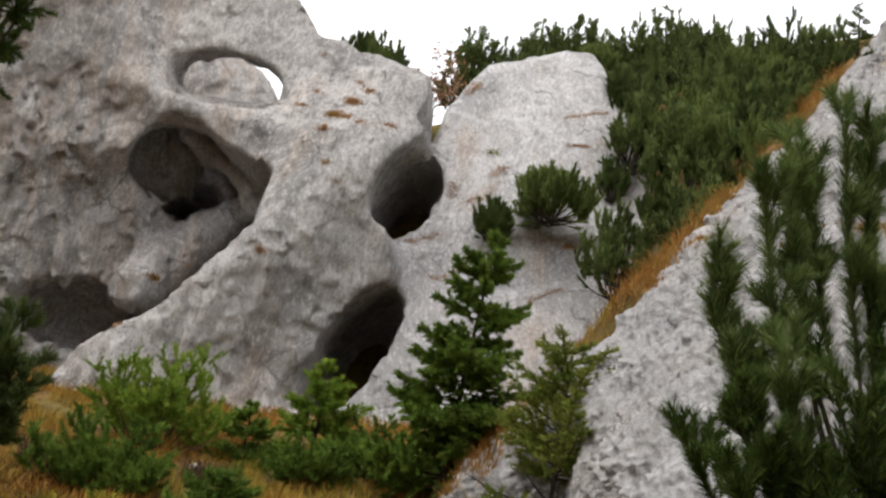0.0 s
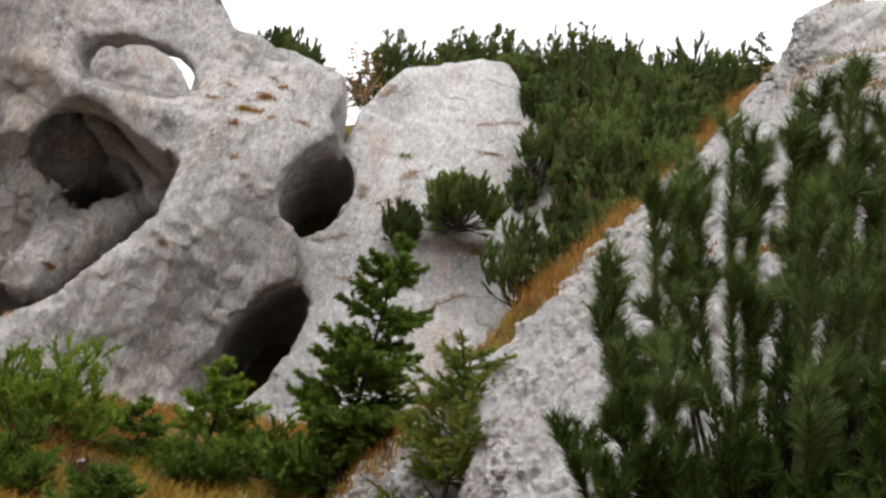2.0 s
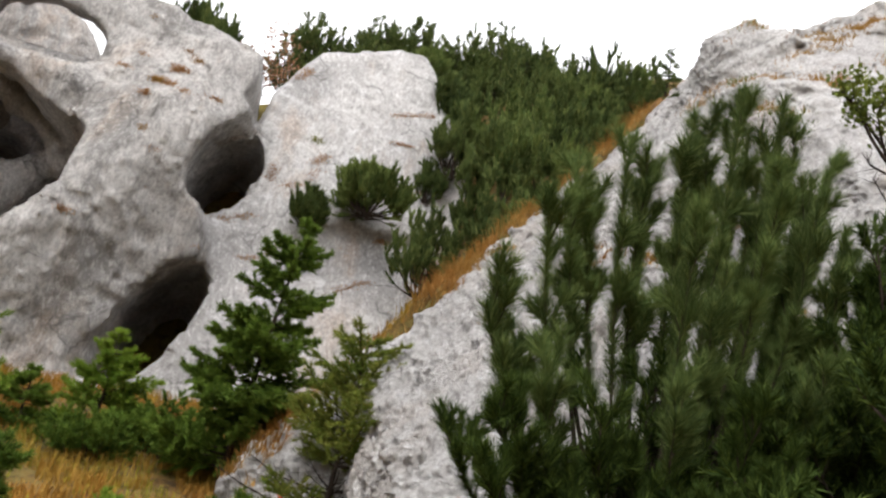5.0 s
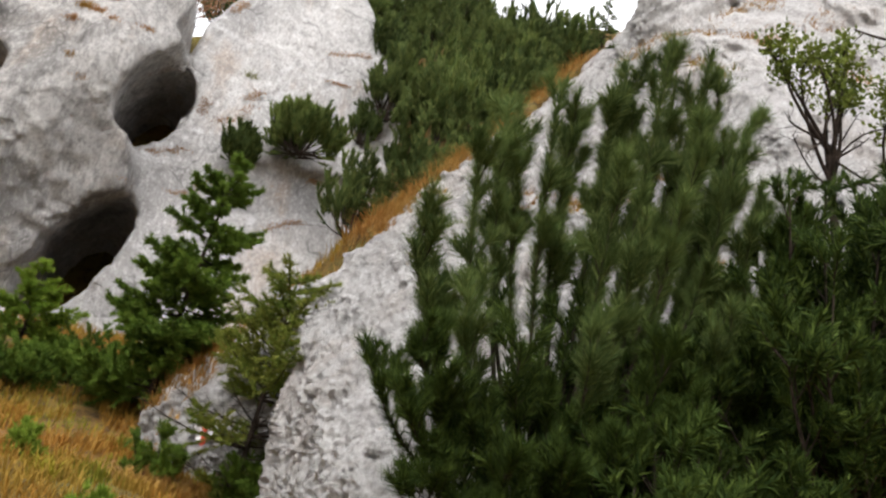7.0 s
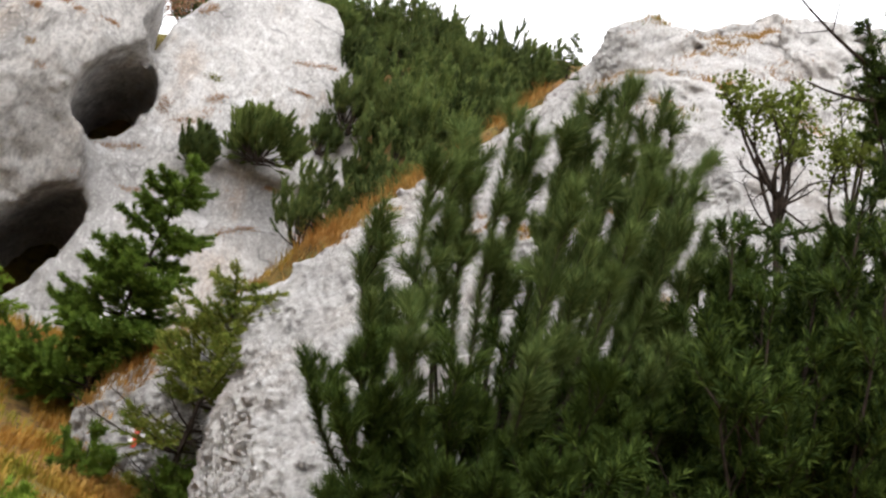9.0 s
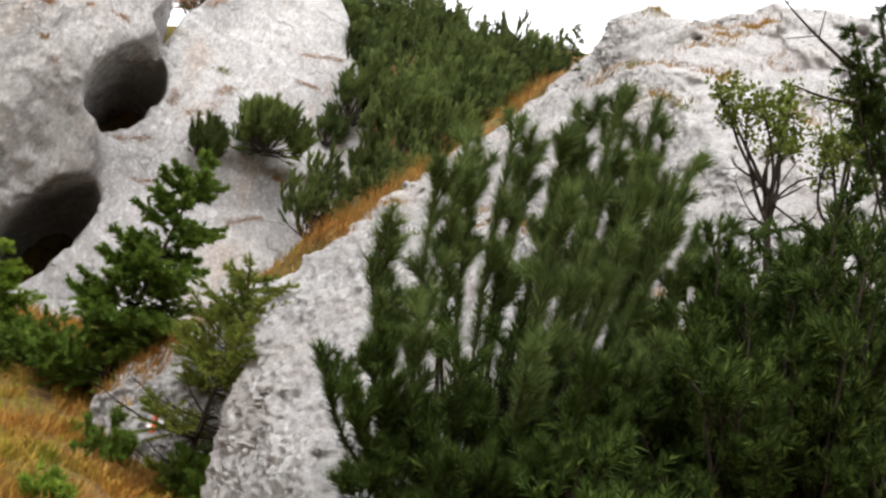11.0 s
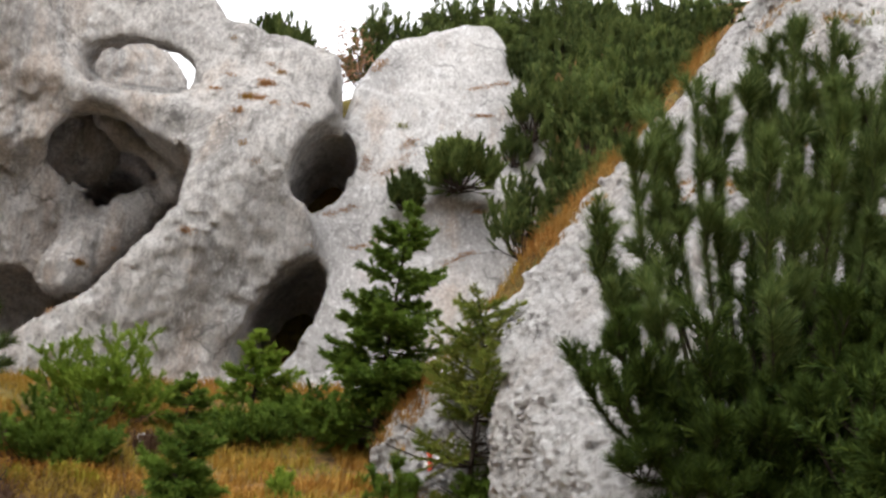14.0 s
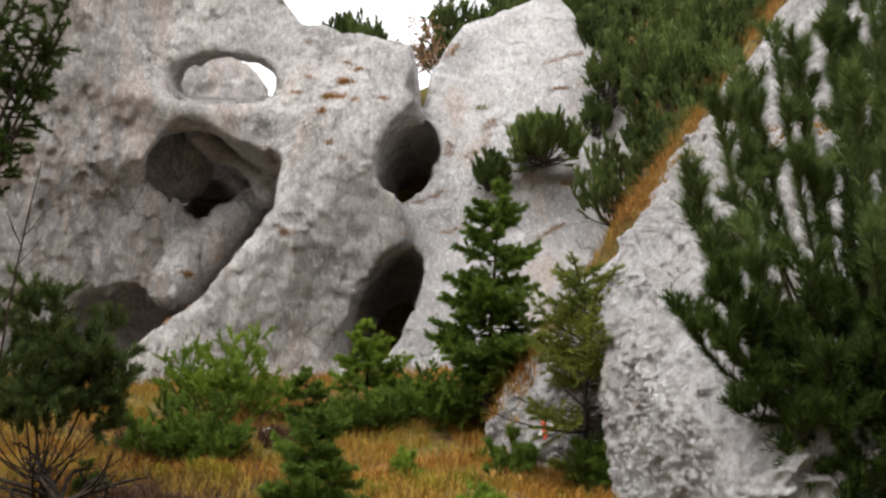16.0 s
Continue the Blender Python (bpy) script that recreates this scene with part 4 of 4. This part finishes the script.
for i, (x, y) in enumerate(((3.7, 14.3), (4.3, 14.9), (4.8, 15.4), (5.3, 15.8), (5.8, 16.2), (4.5, 15.6), (5.1, 16.1), (4.0, 15.4), (3.8, 14.9), (4.4, 16.0))):
    mugo(x, y, ground_at(x, y) - 0.05, 0.5 + 0.2 * (i % 3 == 1), 0.7 + 0.4 * (i % 3 == 0), 200 + i, "mountain pine beside the dry grass of the gully", 20)
for i in range(8):
    s = 2.6 + 0.68 * i
    w = 0.6 + 0.1 + 0.14 * min(s, 6)
    x, y = 2.35 + 0.75 * s - 0.66 * w, 11.26 + 0.66 * s + 0.75 * w
    mugo(x, y, ground_at(x, y) - 0.05, 0.36, 0.5 + 0.25 * (i % 2), 220 + i, "small mountain pine above the dry grass of the gully", 14)
for i, (x, y, z) in enumerate(((3.65, 16.2, 7.1), (3.75, 16.4, 7.9))):
    mugo(x, y, z, 0.45, 0.9, 230 + i, "dense dark green mountain pine in the steep gully", 18)
for i in range(15):
    u = i / 14
    x, y = 0.1 + 7.0 * u + 0.2 * g.normal(), 20.3 + 0.4 * g.normal() - 1.2 * u * u
    top = 12.25 + 0.8 * smooth(0.0, 0.35, u) - 0.45 * smooth(0.5, 0.9, u) + 0.16 * g.normal()
    z = min(ground_at(x, y) - 0.05, top - 0.8)
    pine("ridge_pine", "dark upright pine on the skyline ridge", "pine tree", (x, y, z), dome_tips(np.random.default_rng(140 + i), 40 if i < 7 else 24, 0.85, 0.6, (top - z), 0.3), 140 + i, 10, 0.3,
         (170, 0.1, 46, 0.024), needles_mugo, r=0.02, group="pines along the ridge", rise=0.9, forks=1, twigs=False)
for i, x in enumerate((-2.3, -1.95, -1.6)):
    z = cliff_tree.ray_cast((x, 18.6, 30), (0, 0, -1))[0][2]
    mugo(x, 18.6, z - 0.05, 0.42, 0.75, 170 + i, "green mountain pine showing over the cliff top", 20)
shrub("bare_shrub", "thin half-bare shrub with orange autumn leaves in the cleft", "shrub", (-0.55, 19.3, 9.4),
      [(-0.5, 0, 1.2), (-0.1, 0, 1.7), (0.25, 0, 1.6), (0.4, 0, 1.1), (-0.2, 0.1, 1.0), (0.1, 0.1, 0.8)], 181, leaves_orange, 0.075, 120, 0.014, bark_grey, 0.3, 0.35, 0.1, 10)
spruce("little_spruce", "tiny spruce standing alone on the skyline", (6.62, 15.7, 10.75), 0.85, 0.28, 182, needles_mugo, 8, 5, needle=(170, 0.05, 50, 0.01))

# yellowing shrubs on the bank beyond the pines
foot = np.array((5.6, 7.2, 4.1))
shrub("yellowing_shrub", "open shrub with dark bare trunk and yellow-green leaves", "shrub", foot,
      [np.array(p) - foot for p in ((4.51, 7.2, 6.19), (4.68, 7.3, 6.3), (4.85, 7.1, 6.3), (5.06, 7.2, 6.34), (5.29, 7.2, 6.46), (5.4, 7.3, 6.57), (4.79, 7.1, 6.05), (5.28, 7.1, 5.98), (5.5, 7.3, 6.3))],
      183, leaves_yellow, 0.055, 210, 0.03, None, 0.62, 0.24, 0.04, 7, 0.66,
      [(1.0, np.array(p) - foot) for p in ((4.95, 7.1, 5.3), (5.65, 7.2, 5.75), (5.75, 7.1, 5.55), (4.8, 7.1, 5.45), (4.95, 7.0, 5.1), (5.9, 7.2, 5.9), (5.7, 7.0, 5.2), (4.9, 7.3, 5.7), (5.6, 7.3, 6.0))])
foot = np.array((6.3, 7.3, 4.2))
shrub("yellowing_shrub", "open shrub with dark bare trunk and yellow-green leaves", "shrub", foot,
      [np.array(p) - foot for p in ((5.75, 7.2, 6.35), (5.85, 7.3, 6.7), (6.11, 7.2, 6.8), (6.25, 7.3, 6.55), (5.85, 7.2, 6.12), (6.1, 7.2, 6.15), (6.45, 7.3, 6.4))],
      184, leaves_yellow, 0.055, 230, 0.03, None, 0.6, 0.24, 0.045, 8, 0.66)
over = pine("overhanging_pine", "dark pine bough hanging in over the bank", "pine tree", (6.7, 6.0, 3.2),
            [(-1.7, 0, 3.2), (-1.85, 0, 3.35), (-1.6, 0, 3.6), (-1.6, 0, 2.8), (-1.5, 0.1, 3.0), (-1.4, 0, 2.75), (-1.4, 0, 3.6), (-1.85, 0, 3.05)], 185, 22, 0.16, (560, 0.06, 58, 0.01),
            needles_dark_shaded, r=0.03, start=0.78, rise=-0.2, sweep=-0.1)
# Unseen pine, added to keep sky light off the bank's low growth.
pine("sky_block_pine", "unseen dark pine added on the bank to block sky light", "pine tree", (7.0, 4.6, 2.6),
     [(1.3 * np.cos(a) * (1 - 0.12 * i), 1.5 * np.sin(a) * (1 - 0.12 * i), 1.2 + 0.85 * i) for i in range(6) for a in np.arange(7) * 0.9 + i], 187, 9, 0.45, (120, 0.1, 55, 0.03), needles_dark_shaded, r=0.05, start=0.35, sweep=0.0, stem=1.0, twigs=False)
g = np.random.default_rng(186)
for a, b in (((-1.4, 0, 2.95), (-2.55, 0, 3.25)), ((-1.4, 0, 2.85), (-2.3, 0, 2.6))):
    w = Wood()
    limb_with_shoots(w, a, b, (0, 0, -0.12), 0.022, g, 5, 0.3, 0.3, 0.1)
    part("bare_limb", w.mesh("bare_limb", bark_dark), over, "long leafless dark bough")

# ---- grass ----
def scatter(n, x0, x1, y0, y1, g, keep):
    x, y = x0 + (x1 - x0) * g.random(n), y0 + (y1 - y0) * g.random(n)
    ok = keep(x, y)
    x, y = x[ok], y[ok]
    return np.stack([x, y, ground(x[:, None], y[:, None])[:, 0] - 0.02], 1)


g = np.random.default_rng(91)
patchy = lambda x, y: lattice_noise(np.stack([x, y, 0 * x], 1), 0.35, 17) > -0.35
pts = scatter(80000, -8, 2.2, 5.5, 16, g, patchy)
tagged(new("meadow_grass", tri_mesh("meadow_grass", blades(pts, 0.2, 0.012, g, 0.6), grass_meadow)), "golden and green tufted autumn grass of the slope", "grass", kind="stuff")


pts = scatter(16000, -7, -1.6, 6.5, 12.5, g, lambda x, y: lattice_noise(np.stack([x, y, 0 * x], 1), 0.8, 51) > 0.05)
tagged(new("brown_grass", tri_mesh("brown_grass", blades(pts, 0.16, 0.012, g, 0.9), heather_brown)), "matted reddish brown dead grass and heather", "grass", kind="stuff")
pts = scatter(11000, -5, 2.2, 6.5, 13.5, g, lambda x, y: lattice_noise(np.stack([x, y, 0 * x], 1), 0.6, 61) > 0.2)
tagged(new("green_grass", tri_mesh("green_grass", blades(pts, 0.15, 0.011, g, 0.7), leaves_weed)), "yellow-green herbs among the dry grass", "grass", kind="stuff")


def crest_keep(x, y):
    s, drift, w = crest_line(x, y)
    return (w > -0.12) & (w < 0.42 - 0.1 * np.clip(s - 0.5, 0, 2.4) + 0.12 * lattice_noise(np.stack([x, y, 0 * x], 1), 1.1, 34)) & (s > -2.2) & (s < 8.5) & (lattice_noise(np.stack([x, y, 0 * x], 1), 0.5, 33) > -0.25)


pts = scatter(80000, 0, 8.5, 10, 18, g, crest_keep)
tagged(new("gully_grass", tri_mesh("gully_grass", blades(pts, 0.22, 0.013, g, 1.1), grass_gold)), "long dry golden grass along the edge of the slab", "grass", kind="stuff")
pts = scatter(16000, 4.0, 6.5, 3.0, 5.5, g, lambda x, y: x > 4.05)
tagged(new("bank_grass", tri_mesh("bank_grass", blades(pts, 0.25, 0.01, g, 0.8), grass_gold)), "dry golden grass on the bank", "grass", kind="stuff")


# ---- dry grass and moss in the cracks of the walls ----
def on_wall(x, z):
    """The foremost point of the windowed wall at x, z."""
    hit = cliff_tree.ray_cast((x, 8.0, z), (0, 1, 0))[0]
    return np.array(hit if hit else (x, 17.0, z))


def on_slab(x, y):
    """The top of the dipping slab at x, y."""
    hit = slab_tree.ray_cast((x, y, 30.0), (0, 0, -1))[0]
    return np.array(hit if hit else (x, y, ground_at(x, y)))


def wall_tuft(points, height, count, material, name, label, seed, width=0.013):
    """Tufts of grass rooted along a line of points on the wall."""
    g = np.random.default_rng(seed)
    pts = np.asarray(points, float)
    t = np.sort(g.random(count)) * (len(pts) - 1) if len(pts) > 1 else np.zeros(count)
    i = np.minimum(t.astype(int), max(len(pts) - 2, 0))
    a, b = pts[i], pts[np.minimum(i + 1, len(pts) - 1)]
    where = a + (b - a) * (t - i)[:, None] + g.normal(size=(count, 2)) * (0.06, 0.025)
    roots = np.array([on_wall(x, z) for x, z in where])
    roots[:, 1] += 0.01
    tagged(new(name, tri_mesh(name, blades(roots, height, width, g, 1.0), material)), label, "grass", "grass in the rock cracks")


CRACKS = (((2.02, 9.5), (2.45, 9.68), (2.85, 9.82)), ((0.34, 7.33), (0.73, 7.5), (0.94, 7.9)), ((0.8, 7.95), (1.0, 8.2)), ((2.15, 8.9), (2.5, 8.93)),
          ((2.4, 7.95), (2.65, 7.95), (2.97, 8.05)), ((1.64, 5.58), (2.0, 5.82), (2.25, 5.95)), ((0.0, 5.74), (0.35, 5.85), (0.64, 6.27)), ((-0.55, 6.32), (0.04, 6.62)),
          ((0.1, 7.4), (0.12, 7.7)), ((2.25, 6.8), (2.45, 6.86)), ((0.1, 9.7), (0.3, 10.05)))
for i, line in enumerate(CRACKS):
    wall_tuft(line, 0.05, 160 + 110 * len(line), grass_rust, "crack_grass", "dry rusty grass growing along a crack in the pale wall", 300 + i)
SPOTS = ((-2.73, 8.35, 1), (-2.09, 8.14, 1.6), (-1.87, 8.1, 1.2), (-1.81, 8.48, 1.8), (-1.58, 8.82, 1), (-2.17, 7.79, 1.2), (-1.57, 8.01, 0.8), (-1.98, 7.1, 0.9), (-2.64, 5.43, 1.4),
         (-1.72, 6.77, 0.8), (-0.7, 5.57, 0.7), (-2.5, 8.71, 0.7), (-1.1, 8.1, 0.9), (-0.79, 6.89, 0.8), (-3.79, 4.93, 1.3), (-3.6, 5.08, 1.0), (-4.79, 5.1, 1.8), (-4.31, 5.48, 1.5),
         (-1.75, 8.97, 0.8), (-2.56, 9.6, 0.8), (-4.55, 3.9, 1.4), (-4.2, 4.2, 1.0))
for i, (x, z, size) in enumerate(SPOTS):
    wall_tuft(((x - 0.03 * size, z + 0.03), (x + 0.03 * size, z - 0.03)), 0.07 * size, int(110 * size), grass_gold if i % 3 == 1 else grass_rust, "wall_grass", "small tuft of rusty dry grass in the grey cliff", 330 + i)
wall_tuft(((0.7, 8.45), (0.8, 8.45)), 0.13, 70, leaves_weed, "wall_moss", "yellow-green cushion plant on the pale wall", 360)

# tufts on the ledges of the slab
g = np.random.default_rng(360)
for i in range(38):
    x, y = (0.75 + 0.6 * g.random(), 11.45 + 0.5 * g.random()) if i >= 30 else (6.2 + 4.2 * g.random(), 11.8 + 3.4 * g.random()) if i < 20 else (2.6 + 3.2 * g.random(), 8.0 + 4.0 * g.random())
    c = on_slab(x, y)
    spread = g.normal(size=(110, 2)) * ((0.22, 0.1) if i < 20 else (0.1, 0.05))
    roots = np.array([on_slab(x + a, y + b) for a, b in spread])
    roots = roots[np.abs(roots[:, 2] - c[2]) < 0.6]
    tagged(new("ledge_grass", tri_mesh("ledge_grass", blades(roots, 0.12 if i < 20 else 0.08, 0.014, g, 0.9), leaves_yellow if i % 7 == 3 else grass_gold)),
           "dry grass tuft on a ledge of the pale slab", "grass", "grass tufts on the slab")

for i, (x, y) in enumerate(((0.62, 11.6), (0.8, 11.75), (1.0, 11.8), (1.2, 11.75), (1.4, 11.7), (1.6, 11.65), (1.8, 11.55), (2.0, 11.5), (0.9, 11.35), (1.15, 11.5))):
    spread = g.normal(size=(150, 2)) * (0.12, 0.1)
    roots = np.array([on_slab(x + a, y + b) for a, b in spread])
    tagged(new("rim_grass", tri_mesh("rim_grass", blades(roots, 0.2, 0.012, g, 1.2), grass_gold)), "long dry golden grass over the rim of the painted rock", "grass", "grass tufts on the slab")

# painted trail mark on the rock
def mark(name, x0, x1, z0, z1, lift, material, root, g):
    """A patch of paint that follows the rock, with ragged edges."""
    nx, nz = 9, 9
    pts = []
    for a in np.linspace(0, 1, nx):
        for b in np.linspace(0, 1, nz):
            wob = 0.012 * np.sin(9 * a + 5 * b)
            x, z = x0 + (x1 - x0) * a + wob, z0 + (z1 - z0) * b + wob
            hit = slab_tree.ray_cast((x, 6.0, z), (0, 1, 0))[0]
            pts.append((x, (hit[1] if hit else 11.8) - lift, z))
    i = np.arange(nx * nz).reshape(nx, nz)
    me = mesh_from(name, pts, np.stack([i[:-1, :-1], i[1:, :-1], i[1:, 1:], i[:-1, 1:]], -1).reshape(-1, 4), material)
    return part(name, me, root)


trail_mark = thing("trail_mark", (0, 0, 0), "worn red and white painted trail mark on the rock", "trail mark")
mark("white_stripe", 1.09, 1.13, 1.96, 2.08, 0.012, paint_white, trail_mark, g)
mark("white_stripe", 1.18, 1.27, 1.98, 2.14, 0.012, paint_white, trail_mark, g)
mark("red_stripe", 1.13, 1.18, 1.92, 2.14, 0.016, paint_red, trail_mark, g)


# heather, weeds and stones in the meadow
def clump(name, label, category, x, y, rx, h, n, material, seed, size=None):
    """A low rounded clump of thin stems."""
    g = np.random.default_rng(seed)
    a, r = g.random(n) * 2 * np.pi, np.sqrt(g.random(n)) * rx
    px, py = x + r * np.cos(a), y + 0.7 * r * np.sin(a)
    roots = np.stack([px, py, ground(px[:, None], py[:, None])[:, 0] - 0.02], 1)
    tris = blades(roots, h, 0.014, g, 0.7)
    tagged(new(name, tri_mesh(name, tris, material)), label, category, "clumps in the meadow")


for i, (x, y, rx, h) in enumerate(((-2.85, 8.9, 0.3, 0.3), (-2.45, 8.7, 0.22, 0.26), (-3.3, 8.4, 0.25, 0.25), (-3.6, 11.6, 0.35, 0.35), (-2.0, 11.9, 0.3, 0.3))):
    clump("heather_clump", "dark brown withered heather clump in the grass", "shrub", x, y, rx, h, 500, heather_brown, 400 + i)
for i, (x, y) in enumerate(((-2.55, 10.2), (-2.25, 10.0), (-0.15, 9.3), (0.2, 9.8), (-0.6, 9.0), (-2.9, 9.9), (0.45, 11.2))):
    clump("yellow_weed", "small yellow-flowering weed in the meadow", "plant", x, y, 0.13, 0.22, 90, leaves_weed, 420 + i)


def stone(x, y, r, seed):
    """A weathered limestone block, half sunk in the turf."""
    c = np.array((x, y, ground_at(x, y) + 0.2 * r), np.float32)
    f = lambda p: ellipsoid(p, c, (r, 0.8 * r, 0.6 * r), 15 * (seed % 3)) + 0.35 * r * lattice_noise(p, 1.1 * r, seed) + 0.12 * r * lattice_noise(p, 0.4 * r, seed + 5)
    v, q = surface(f, c - 1.6 * r, c + 1.6 * r, r / 7)
    tagged(new("stone", mesh_from("stone", v, q, rock_pale)), "pale limestone block lying in the grass", "stone", "stones in the meadow")


for i, (x, y, r) in enumerate(((-2.75, 7.6, 0.12), (-3.05, 7.9, 0.1), (-2.5, 8.0, 0.07), (-3.35, 7.4, 0.14), (-2.2, 12.4, 0.14), (-1.9, 8.1, 0.06))):
    stone(x, y, r, 430 + i)
